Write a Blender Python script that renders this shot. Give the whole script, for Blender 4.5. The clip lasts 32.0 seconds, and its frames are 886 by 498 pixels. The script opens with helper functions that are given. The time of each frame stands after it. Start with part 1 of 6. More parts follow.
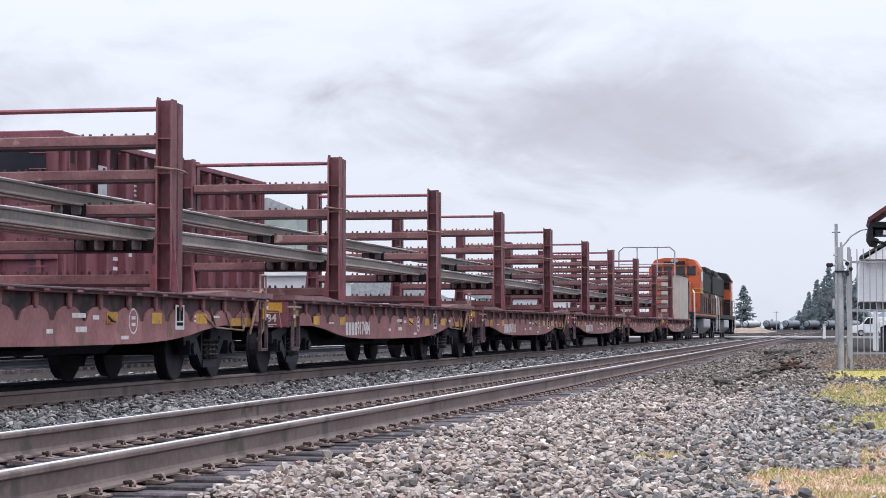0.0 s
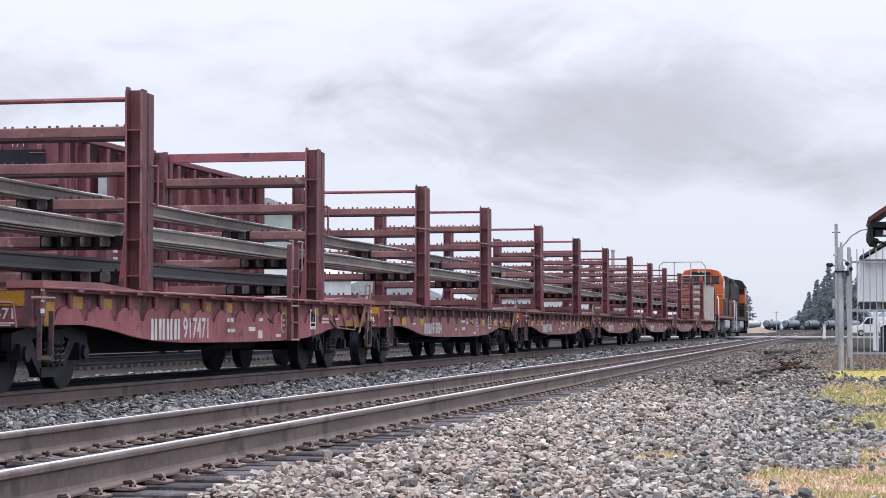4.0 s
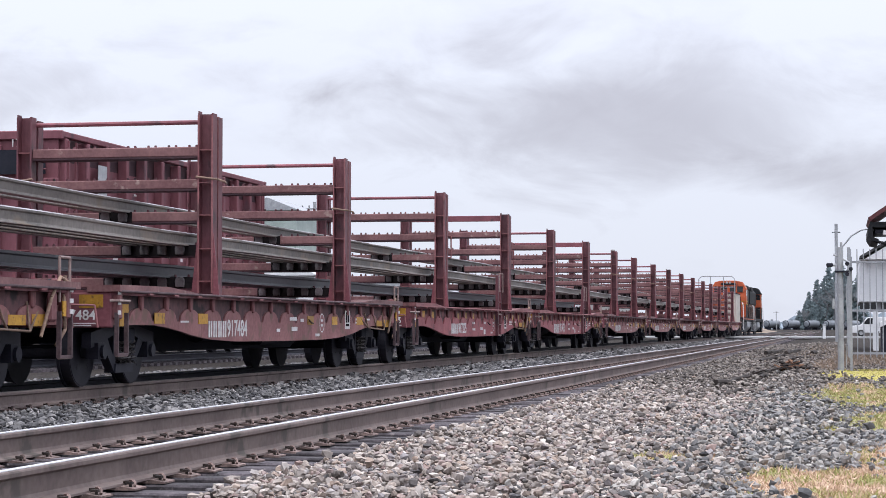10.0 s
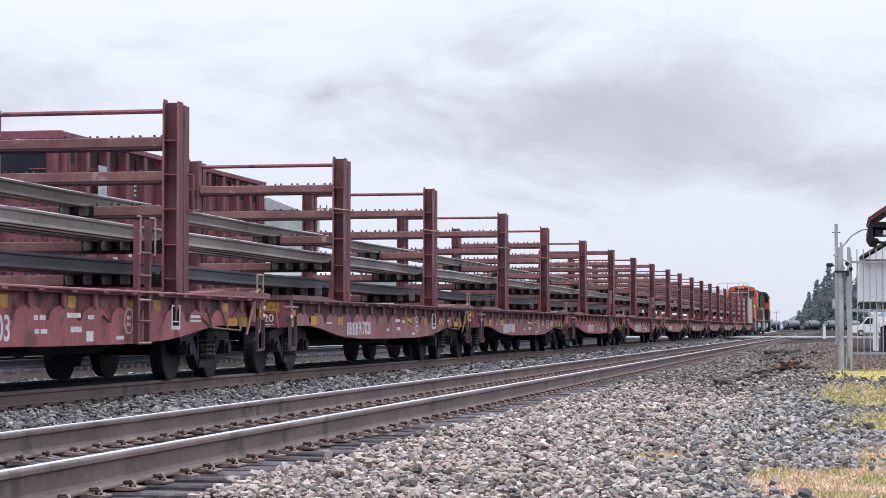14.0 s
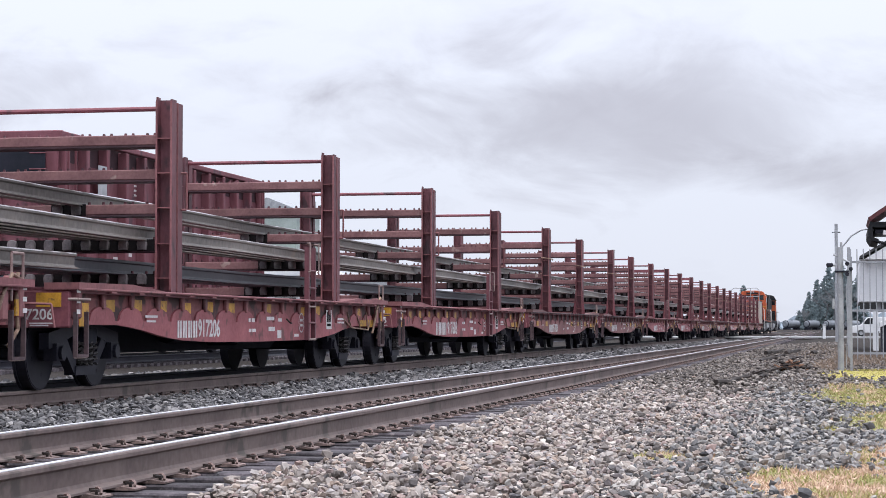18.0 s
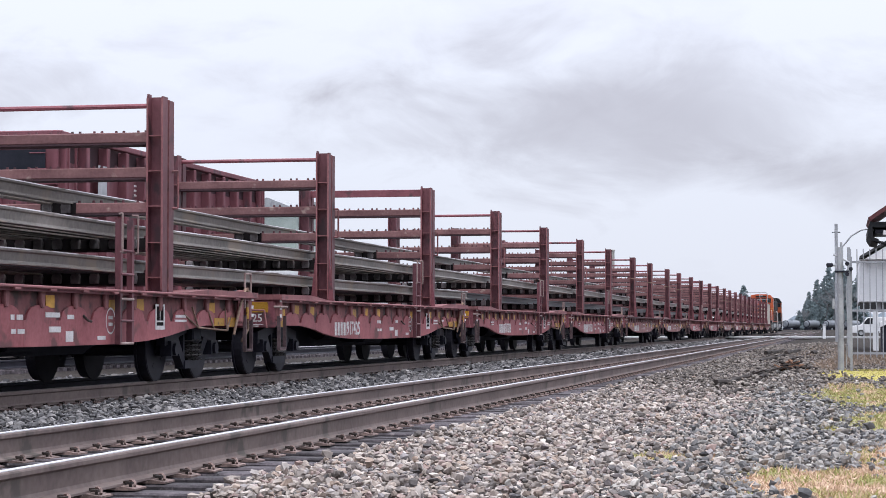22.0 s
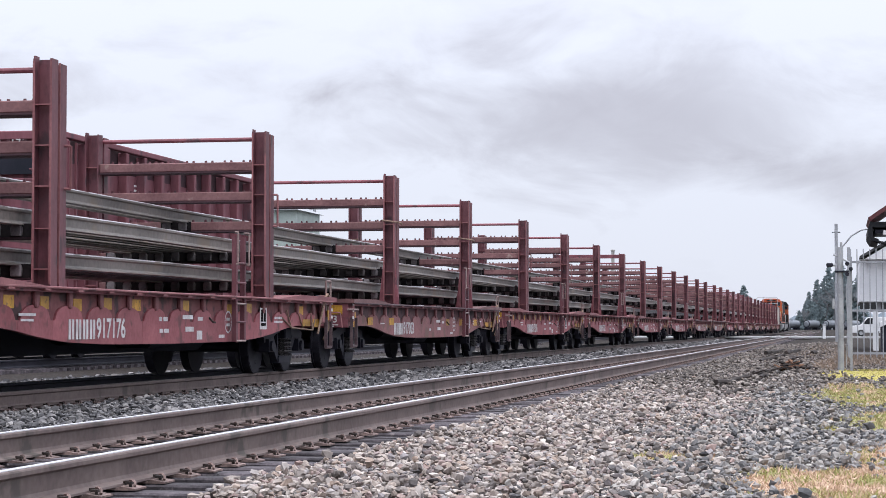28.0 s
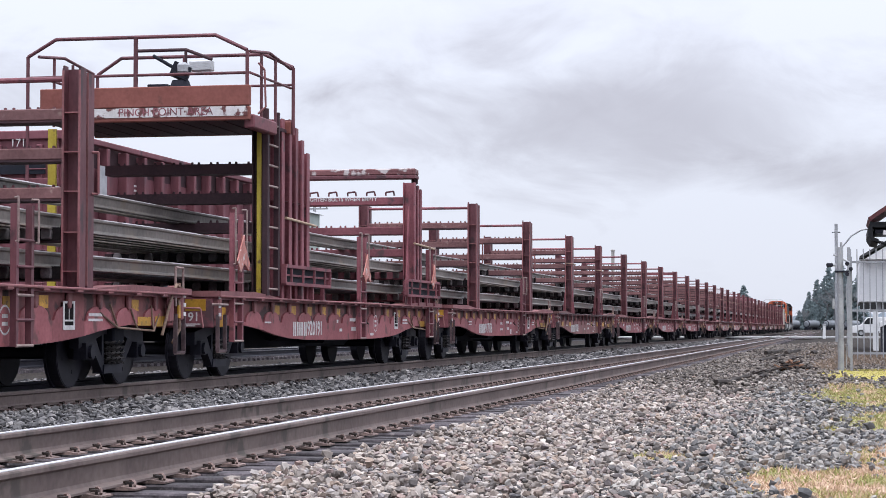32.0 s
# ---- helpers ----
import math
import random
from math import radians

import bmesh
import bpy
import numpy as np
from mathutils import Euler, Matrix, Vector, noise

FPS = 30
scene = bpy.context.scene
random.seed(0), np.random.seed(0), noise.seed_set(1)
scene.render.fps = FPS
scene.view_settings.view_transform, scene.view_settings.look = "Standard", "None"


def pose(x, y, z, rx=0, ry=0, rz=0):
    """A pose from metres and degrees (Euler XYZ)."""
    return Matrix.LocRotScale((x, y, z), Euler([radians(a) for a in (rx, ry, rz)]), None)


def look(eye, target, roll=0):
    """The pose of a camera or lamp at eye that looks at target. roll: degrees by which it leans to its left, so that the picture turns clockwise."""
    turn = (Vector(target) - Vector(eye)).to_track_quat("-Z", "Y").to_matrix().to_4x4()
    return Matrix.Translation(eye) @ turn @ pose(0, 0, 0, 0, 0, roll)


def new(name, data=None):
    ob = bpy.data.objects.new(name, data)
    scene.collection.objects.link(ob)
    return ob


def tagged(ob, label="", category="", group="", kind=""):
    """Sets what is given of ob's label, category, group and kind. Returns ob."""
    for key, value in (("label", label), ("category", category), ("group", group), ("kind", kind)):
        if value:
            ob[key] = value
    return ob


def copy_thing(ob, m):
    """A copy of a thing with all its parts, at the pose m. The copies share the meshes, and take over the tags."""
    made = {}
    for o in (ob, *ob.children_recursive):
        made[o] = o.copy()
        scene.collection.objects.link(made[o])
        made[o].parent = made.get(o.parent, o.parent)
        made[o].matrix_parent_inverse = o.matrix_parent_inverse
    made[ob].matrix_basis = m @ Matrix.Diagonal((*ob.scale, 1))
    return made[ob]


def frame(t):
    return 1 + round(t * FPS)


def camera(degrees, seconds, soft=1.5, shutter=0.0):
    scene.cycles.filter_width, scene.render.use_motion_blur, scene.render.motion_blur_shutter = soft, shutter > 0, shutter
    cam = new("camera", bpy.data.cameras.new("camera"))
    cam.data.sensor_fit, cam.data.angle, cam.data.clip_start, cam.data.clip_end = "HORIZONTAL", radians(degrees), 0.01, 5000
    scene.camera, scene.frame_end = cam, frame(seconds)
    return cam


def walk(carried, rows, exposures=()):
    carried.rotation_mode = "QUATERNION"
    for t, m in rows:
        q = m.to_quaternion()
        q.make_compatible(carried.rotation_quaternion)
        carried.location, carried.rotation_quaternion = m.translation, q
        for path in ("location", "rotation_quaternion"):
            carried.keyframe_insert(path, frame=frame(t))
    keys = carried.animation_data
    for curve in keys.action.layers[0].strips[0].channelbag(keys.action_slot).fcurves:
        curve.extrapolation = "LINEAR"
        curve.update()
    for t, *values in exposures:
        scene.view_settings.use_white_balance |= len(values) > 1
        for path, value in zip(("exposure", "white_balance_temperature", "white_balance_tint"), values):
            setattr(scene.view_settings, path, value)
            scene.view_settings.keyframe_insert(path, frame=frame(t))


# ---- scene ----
cam = camera(24.83, 32.0, soft=0.7)

# The track runs along +y, x is across it, z = 0 is the top of the rails.
XN, XT, XF = -4.87, -9.90, -18.9      # centre lines: near track, train's track, far siding
GAUGE = 1.505
walk(cam, [(0, pose(0, 0, 0.718, 92.243, 0, 11.17)), (32, pose(0, 0, 0.718, 92.243, 0, 11.17))])


def run(t):
    """How far the train has come along its track, against its place at 16 s."""
    k = (t - 16) / 16
    return 100.16 * k + 2.76 * k * k


# ---- light ----
world = bpy.data.worlds.new("world")
scene.world = world
world.use_nodes = True
wn, wl = world.node_tree.nodes, world.node_tree.links
wn.clear()


def wnode(kind, **sockets):
    n = wn.new(kind)
    for k, v in sockets.items():
        n.inputs[k.replace("_", " ")].default_value = v
    return n


sky = wn.new("ShaderNodeTexSky")
sky.sky_type = "NISHITA"
sky.sun_disc = False
sky.sun_elevation, sky.sun_rotation = radians(72), radians(150)
coord = wn.new("ShaderNodeTexCoord")
stretch = wn.new("ShaderNodeMapping")
stretch.inputs["Location"].default_value = (0.37, 0.1, 0.75)
stretch.inputs["Scale"].default_value = (1.0, 1.0, 2.1)
wl.new(coord.outputs["Generated"], stretch.inputs["Vector"])
big = wnode("ShaderNodeTexNoise", Scale=4.2, Detail=4.0, Roughness=0.55, Distortion=0.4)
fine = wnode("ShaderNodeTexNoise", Scale=13.0, Detail=6.0, Roughness=0.6, Distortion=0.5)
wl.new(stretch.outputs["Vector"], big.inputs["Vector"])
wl.new(stretch.outputs["Vector"], fine.inputs["Vector"])
both = wn.new("ShaderNodeMix")
both.inputs["Factor"].default_value = 0.40
wl.new(big.outputs["Fac"], both.inputs["A"])
wl.new(fine.outputs["Fac"], both.inputs["B"])
split = wn.new("ShaderNodeSeparateXYZ")
wl.new(coord.outputs["Generated"], split.inputs["Vector"])


def calc(op, a, b=None):
    n = wn.new("ShaderNodeMath")
    n.operation = op
    for k, v in enumerate((a, b)):
        if v is None:
            continue
        if isinstance(v, (int, float)):
            n.inputs[k].default_value = v
        else:
            wl.new(v, n.inputs[k])
    return n.outputs["Value"]


bearing = calc("DIVIDE", split.outputs["X"], calc("MAXIMUM", calc("ABSOLUTE", split.outputs["Y"]), 0.05))
rise = calc("DIVIDE", split.outputs["Z"], calc("MAXIMUM", calc("ABSOLUTE", split.outputs["Y"]), 0.05))


def cloud_bank(a0, e0, ra, re, ragged):
    """A soft-edged bank of cloud about one bearing and height, its rim torn by the noise."""
    da = calc("DIVIDE", calc("SUBTRACT", bearing, a0), ra)
    de = calc("DIVIDE", calc("SUBTRACT", rise, e0), re)
    d = calc("SQRT", calc("ADD", calc("MULTIPLY", da, da), calc("MULTIPLY", de, de)))
    d = calc("ADD", d, calc("MULTIPLY", calc("SUBTRACT", both.outputs["Result"], 0.5), ragged))
    mr = wn.new("ShaderNodeMapRange")
    mr.interpolation_type = "SMOOTHSTEP"
    mr.inputs["From Min"].default_value, mr.inputs["From Max"].default_value = 0.1, 1.35
    mr.inputs["To Min"].default_value, mr.inputs["To Max"].default_value = 1, 0
    wl.new(d, mr.inputs["Value"])
    return mr.outputs["Result"]


grey = calc("MULTIPLY", cloud_bank(-0.125, 0.098, 0.125, 0.046, 4.5), 0.74)
grey = calc("ADD", grey, calc("MULTIPLY", cloud_bank(-0.40, 0.135, 0.10, 0.035, 4.5), 0.52))
grey = calc("ADD", grey, calc("MULTIPLY", cloud_bank(0.0, 0.072, 0.06, 0.016, 4.5), 0.28))
grey = calc("SUBTRACT", grey, calc("MULTIPLY", cloud_bank(-0.062, 0.056, 0.045, 0.018, 4.5), 0.55))
grey = calc("SUBTRACT", grey, calc("MULTIPLY", cloud_bank(0.03, 0.135, 0.08, 0.045, 4.5), 0.45))
grey = calc("ADD", grey, calc("MULTIPLY", calc("SUBTRACT", both.outputs["Result"], 0.5), -2.0))
cloud = wn.new("ShaderNodeValToRGB")
cloud.color_ramp.elements[0].position, cloud.color_ramp.elements[0].color = 0.0, (0.70, 0.733, 0.842, 1)
cloud.color_ramp.elements[1].position, cloud.color_ramp.elements[1].color = 1.0, (0.46, 0.462, 0.538, 1)
wl.new(calc("ADD", grey, 0.05), cloud.inputs["Fac"])
clear = wn.new("ShaderNodeBackground")
clear.inputs["Strength"].default_value = 0.1
wl.new(sky.outputs["Color"], clear.inputs["Color"])
overcast = wn.new("ShaderNodeBackground")
up = calc("POWER", calc("MAXIMUM", split.outputs["Z"], 0.0), 1.3)
wl.new(calc("MULTIPLY", calc("ADD", calc("MULTIPLY", up, 1.95), 0.93), 1.22), overcast.inputs["Strength"])
wl.new(cloud.outputs["Color"], overcast.inputs["Color"])
cover = wn.new("ShaderNodeMixShader")
cover.inputs["Fac"].default_value = 0.93
wl.new(clear.outputs["Background"], cover.inputs[1])
wl.new(overcast.outputs["Background"], cover.inputs[2])
wout = wn.new("ShaderNodeOutputWorld")
wl.new(cover.outputs["Shader"], wout.inputs["Surface"])

sun = new("sun", bpy.data.lights.new("sun", "SUN"))
sun.data.energy, sun.data.angle, sun.data.color = 1.5, radians(20), (1.0, 0.97, 0.94)
sun.matrix_basis = look((6.5, -6.3, 40), (0, 5, 0))
scene.view_settings.exposure = 0.0


# ---- materials ----
def material(name, a, b, rough=0.7, metal=0.0, scale=6.0, grain=60.0, bump=0.15, spread=0.0, stretch_z=1.0, spec=0.4, stain=None, stain_at=0.6):
    """Two colours mixed by coarse and fine noise, an optional stain with a shape of its own, fine relief."""
    m = bpy.data.materials.new(name)
    m.use_nodes = True
    nt = m.node_tree
    nodes, links = nt.nodes, nt.links
    bsdf = nodes["Principled BSDF"]
    tc = nodes.new("ShaderNodeTexCoord")
    mp = nodes.new("ShaderNodeMapping")
    mp.inputs["Scale"].default_value = (1, 1, stretch_z)
    links.new(tc.outputs["Object"], mp.inputs["Vector"])
    info = nodes.new("ShaderNodeObjectInfo")
    links.new(info.outputs["Random"], mp.inputs["Location"])
    n1 = nodes.new("ShaderNodeTexNoise")
    n1.inputs["Scale"].default_value, n1.inputs["Detail"].default_value = scale, 4
    n2 = nodes.new("ShaderNodeTexNoise")
    n2.inputs["Scale"].default_value, n2.inputs["Detail"].default_value = grain, 3
    links.new(mp.outputs["Vector"], n1.inputs["Vector"])
    links.new(mp.outputs["Vector"], n2.inputs["Vector"])
    mx = nodes.new("ShaderNodeMix")
    mx.inputs["Factor"].default_value = 0.35
    links.new(n1.outputs["Fac"], mx.inputs["A"])
    links.new(n2.outputs["Fac"], mx.inputs["B"])
    ramp = nodes.new("ShaderNodeValToRGB")
    ramp.color_ramp.elements[0].position, ramp.color_ramp.elements[0].color = 0.36, (*a, 1)
    ramp.color_ramp.elements[1].position, ramp.color_ramp.elements[1].color = 0.64, (*b, 1)
    links.new(mx.outputs["Result"], ramp.inputs["Fac"])
    out = ramp.outputs["Color"]
    if stain:
        n3 = nodes.new("ShaderNodeTexNoise")
        n3.inputs["Scale"].default_value, n3.inputs["Detail"].default_value = scale * 2.3, 6
        links.new(mp.outputs["Vector"], n3.inputs["Vector"])
        r3 = nodes.new("ShaderNodeValToRGB")
        r3.color_ramp.elements[0].position, r3.color_ramp.elements[1].position = stain_at, stain_at + 0.08
        links.new(n3.outputs["Fac"], r3.inputs["Fac"])
        ms = nodes.new("ShaderNodeMix")
        ms.data_type = "RGBA"
        links.new(r3.outputs["Color"], ms.inputs["Factor"])
        links.new(out, ms.inputs["A"])
        ms.inputs["B"].default_value = (*stain, 1)
        out = ms.outputs["Result"]
    if spread:
        hs = nodes.new("ShaderNodeHueSaturation")
        mr = nodes.new("ShaderNodeMapRange")
        mr.inputs["To Min"].default_value, mr.inputs["To Max"].default_value = 1 - spread, 1 + spread
        links.new(info.outputs["Random"], mr.inputs["Value"])
        links.new(mr.outputs["Result"], hs.inputs["Value"])
        links.new(out, hs.inputs["Color"])
        out = hs.outputs["Color"]
    links.new(out, bsdf.inputs["Base Color"])
    bsdf.inputs["Roughness"].default_value, bsdf.inputs["Metallic"].default_value = rough, metal
    bsdf.inputs["Specular IOR Level"].default_value = spec
    if bump:
        bp = nodes.new("ShaderNodeBump")
        bp.inputs["Strength"].default_value, bp.inputs["Distance"].default_value = bump, 0.01
        links.new(mx.outputs["Result"], bp.inputs["Height"])
        links.new(bp.outputs["Normal"], bsdf.inputs["Normal"])
    return m


OXIDE = material("oxide_red_paint", (0.157, 0.047, 0.061), (0.273, 0.094, 0.113), 0.58, scale=1.6, grain=22, spread=0.14, stain=(0.097, 0.050, 0.058), stain_at=0.58)
OXIDE_PALE = material("sun_bleached_oxide_paint", (0.175, 0.063, 0.071), (0.305, 0.128, 0.131), 0.66, scale=1.5, grain=26, spread=0.10, stretch_z=0.7, stain=(0.130, 0.064, 0.066), stain_at=0.60)
PANEL = material("dusty_mauve_panel_paint", (0.208, 0.084, 0.088), (0.355, 0.166, 0.165), 0.72, scale=1.3, grain=20, spread=0.14, stain=(0.191, 0.110, 0.093), stain_at=0.56)
OXIDE_RED = material("fresher_oxide_red_side_paint", (0.248, 0.068, 0.078), (0.392, 0.130, 0.143), 0.62, scale=1.3, grain=20, spread=0.12, stain=(0.144, 0.060, 0.062), stain_at=0.58)
POCKET = material("grimy_brown_pocket_paint", (0.055, 0.034, 0.040), (0.130, 0.085, 0.092), 0.75, scale=5, grain=30, spread=0.15)
GRAB_PALE = material("chalky_grab_paint", (0.20, 0.13, 0.125), (0.36, 0.28, 0.26), 0.6, scale=6, grain=40, bump=0.03)
BRAKE_TAN = material("rusty_tan_brake_gear", (0.12, 0.075, 0.06), (0.34, 0.23, 0.17), 0.7, scale=5, grain=30, spread=0.2)
# Post paint, darkened to include shade and grime of the channel's recess.
OXIDE_POST = material("dark_oxide_post_paint", (0.096, 0.033, 0.043), (0.178, 0.067, 0.080), 0.55, scale=1.6, grain=22, spread=0.14, stretch_z=0.5, stain=(0.067, 0.034, 0.041), stain_at=0.58)
BEAM = material("worn_oxide_beam_paint", (0.128, 0.056, 0.059), (0.239, 0.120, 0.118), 0.6, scale=2.2, grain=24, spread=0.18, stain=(0.318, 0.231, 0.207), stain_at=0.63)
# Deep oxide tone; strips under the rack beams use it as painted shade.
OXIDE_DARK = material("deep_oxide_paint", (0.030, 0.015, 0.021), (0.062, 0.028, 0.035), 0.75, scale=2.0, grain=25, spread=0.08)
# Navy shade from under the cars is mixed into this grime and steel.
GRIME_SHADE = material("black_grime_and_navy_shade", (0.005, 0.007, 0.015), (0.013, 0.014, 0.025), 0.8, scale=3, grain=30, bump=0.2)
STEEL_DARK = material("greasy_dark_steel_shade_tinted", (0.010, 0.011, 0.020), (0.027, 0.026, 0.040), 0.55, metal=0.3, scale=3, grain=40)
WHEEL_RIM = material("dull_worn_wheel_steel_shade_tinted", (0.009, 0.009, 0.016), (0.022, 0.020, 0.030), 0.6, metal=0.2, scale=4, grain=40)
RAIL_SIDE = material("weathered_brown_rail_steel", (0.116, 0.086, 0.081), (0.203, 0.157, 0.144), 0.75, scale=1.2, grain=20, bump=0.1, stain=(0.086, 0.072, 0.064), stain_at=0.58)
RAIL_TOP = material("polished_rail_head", (0.56, 0.56, 0.58), (0.76, 0.76, 0.78), 0.46, metal=0.55, scale=2, grain=20, bump=0.02)
RAIL_DULL = material("dull_rail_head", (0.13, 0.12, 0.115), (0.24, 0.23, 0.22), 0.45, metal=0.5, scale=1, grain=20, bump=0.03)
LOAD_RAIL = material("grey_mill_scale_rail", (0.084, 0.074, 0.068), (0.217, 0.190, 0.173), 0.48, metal=0.2, scale=0.5, grain=14, bump=0.04, spread=0.25, stain=(0.183, 0.146, 0.115), stain_at=0.58)
LOAD_DARK = material("dark_blue_grey_new_rail", (0.030, 0.032, 0.040), (0.062, 0.064, 0.074), 0.45, metal=0.3, scale=0.5, grain=14, bump=0.04, spread=0.15)
LOAD_HIGHLIGHT = material("loaded_rail_head_highlight", (0.296, 0.280, 0.286), (0.567, 0.536, 0.553), 0.42, metal=0.3, scale=0.7, grain=10, bump=0.03, stain=(0.148, 0.122, 0.114), stain_at=0.52)
TIE = material("creosoted_sleeper_wood", (0.024, 0.021, 0.025), (0.127, 0.108, 0.119), 0.88, scale=7, grain=55, bump=0.9, spread=0.45, stain=(0.209, 0.180, 0.182), stain_at=0.63)
# Sleepers under the train, its shadow put into the wood's colour.
TIE_SHADED = material("shade_darkened_sleeper_wood", (0.010, 0.010, 0.013), (0.034, 0.031, 0.034), 0.85, scale=7, grain=55, bump=0.7, spread=0.3)
PLATE = material("rusty_tie_plate", (0.10, 0.070, 0.063), (0.29, 0.205, 0.185), 0.8, scale=8, grain=60, bump=0.3, spread=0.3)
# Black of the stencil panels, and painted shade between the rail shoes.
MATT_BLACK = material("matt_black_shade_and_panel_paint", (0.007, 0.006, 0.007), (0.020, 0.017, 0.018), 0.9, scale=4, grain=30, bump=0.2, spec=0.1)
# Both sill paints carry grime plus painted shade of the deck edge's recess.
SILL_RED = material("red_side_paint_with_recess_shade_and_grime", (0.153, 0.048, 0.053), (0.270, 0.092, 0.096), 0.68, scale=1.2, grain=14, spread=0.1, stain=(0.056, 0.028, 0.029), stain_at=0.50)
GRIMY_SHADED_SIDE = material("half_grimed_side_paint_with_recess_shade", (0.036, 0.022, 0.026), (0.150, 0.068, 0.074), 0.75, scale=1.1, grain=9, spread=0.1, stain=(0.024, 0.016, 0.019), stain_at=0.55)
SPIKE = material("dark_spike_iron", (0.02, 0.016, 0.015), (0.05, 0.035, 0.03), 0.7, metal=0.2, scale=8)
YELLOW = material("dusty_yellow_reflector", (0.36, 0.18, 0.02), (0.58, 0.31, 0.04), 0.5, scale=6, grain=40, bump=0.03, spread=0.3, stain=(0.22, 0.12, 0.035), stain_at=0.58)
YELLOW_RAIL = material("yellow_safety_paint", (0.40, 0.30, 0.03), (0.55, 0.43, 0.06), 0.55, scale=3, grain=30, stain=(0.15, 0.10, 0.04), stain_at=0.62)
WHITE = material("chipped_white_paint", (0.50, 0.47, 0.47), (0.74, 0.72, 0.72), 0.6, scale=9, grain=60, bump=0.03)
WHITE_WORN = material("flaking_white_paint", (0.55, 0.52, 0.52), (0.72, 0.7, 0.7), 0.65, scale=4, grain=40, bump=0.05, stain=(0.14, 0.05, 0.05), stain_at=0.52)
ORANGE = material("faded_orange_paint", (0.35, 0.070, 0.027), (0.49, 0.112, 0.042), 0.5, scale=0.8, grain=12, bump=0.03, stain=(0.19, 0.050, 0.03), stain_at=0.58)
BLACK = material("sooty_black_paint", (0.008, 0.009, 0.011), (0.024, 0.024, 0.027), 0.7, scale=1.5, grain=20, bump=0.05, spec=0.25)
GREY_METAL = material("galvanised_grey_steel", (0.30, 0.31, 0.33), (0.46, 0.47, 0.49), 0.45, metal=0.4, scale=4, grain=40, bump=0.05)
SILVER = material("silver_tank_paint", (0.42, 0.43, 0.45), (0.58, 0.59, 0.61), 0.4, metal=0.3, scale=2, grain=20, bump=0.03)
BEIGE = material("dusty_beige_panel", (0.36, 0.32, 0.28), (0.46, 0.42, 0.37), 0.6, scale=1.5, grain=20, bump=0.05)
GLASS_DARK = material("dark_window_glass", (0.01, 0.012, 0.014), (0.02, 0.022, 0.025), 0.08, scale=2, grain=10, bump=0, spec=0.6)
BOXCAR = material("weathered_brown_boxcar_paint", (0.136, 0.044, 0.055), (0.214, 0.077, 0.096), 0.7, scale=0.7, grain=12, spread=0.08, stretch_z=0.3, stain=(0.093, 0.046, 0.058), stain_at=0.6)
WALL_WHITE = material("white_painted_siding", (0.66, 0.67, 0.69), (0.80, 0.80, 0.81), 0.6, scale=0.8, grain=14, bump=0.04)
ROOF_DARK = material("dark_shingle_roof", (0.035, 0.036, 0.04), (0.08, 0.08, 0.085), 0.85, scale=3, grain=30, bump=0.3)
ROOF_RED = material("dark_red_metal_roof", (0.085, 0.022, 0.026), (0.14, 0.04, 0.042), 0.55, scale=2, grain=25)
GREEN_GREY = material("grey_green_cladding", (0.30, 0.36, 0.33), (0.42, 0.48, 0.45), 0.6, scale=1, grain=12, bump=0.04)
CONCRETE = material("grey_concrete", (0.30, 0.29, 0.28), (0.44, 0.43, 0.41), 0.85, scale=2, grain=25, bump=0.2)
ASPHALT = material("pale_worn_asphalt", (0.34, 0.34, 0.35), (0.46, 0.46, 0.47), 0.85, scale=0.8, grain=30, bump=0.2)
BARK = material("fir_bark", (0.05, 0.035, 0.028), (0.11, 0.085, 0.07), 0.9, scale=3, grain=20, bump=0.5)
# Distance haze is tinted into the needle and far woods colours.
NEEDLES = material("haze_tinted_fir_needles", (0.124, 0.169, 0.186), (0.230, 0.281, 0.294), 0.8, scale=1.2, grain=9, bump=0.2)
WOODS = material("haze_tinted_blue_far_woods", (0.30, 0.36, 0.42), (0.40, 0.46, 0.52), 0.9, scale=0.05, grain=0.4, bump=0.0)
WOOD_SPLIT = material("freshly_split_wood", (0.085, 0.036, 0.024), (0.34, 0.19, 0.12), 0.8, scale=6, grain=40, bump=0.3)
WOOD_WET = material("dark_wet_wood", (0.018, 0.014, 0.013), (0.050, 0.037, 0.031), 0.85, scale=7, grain=40, bump=0.5)


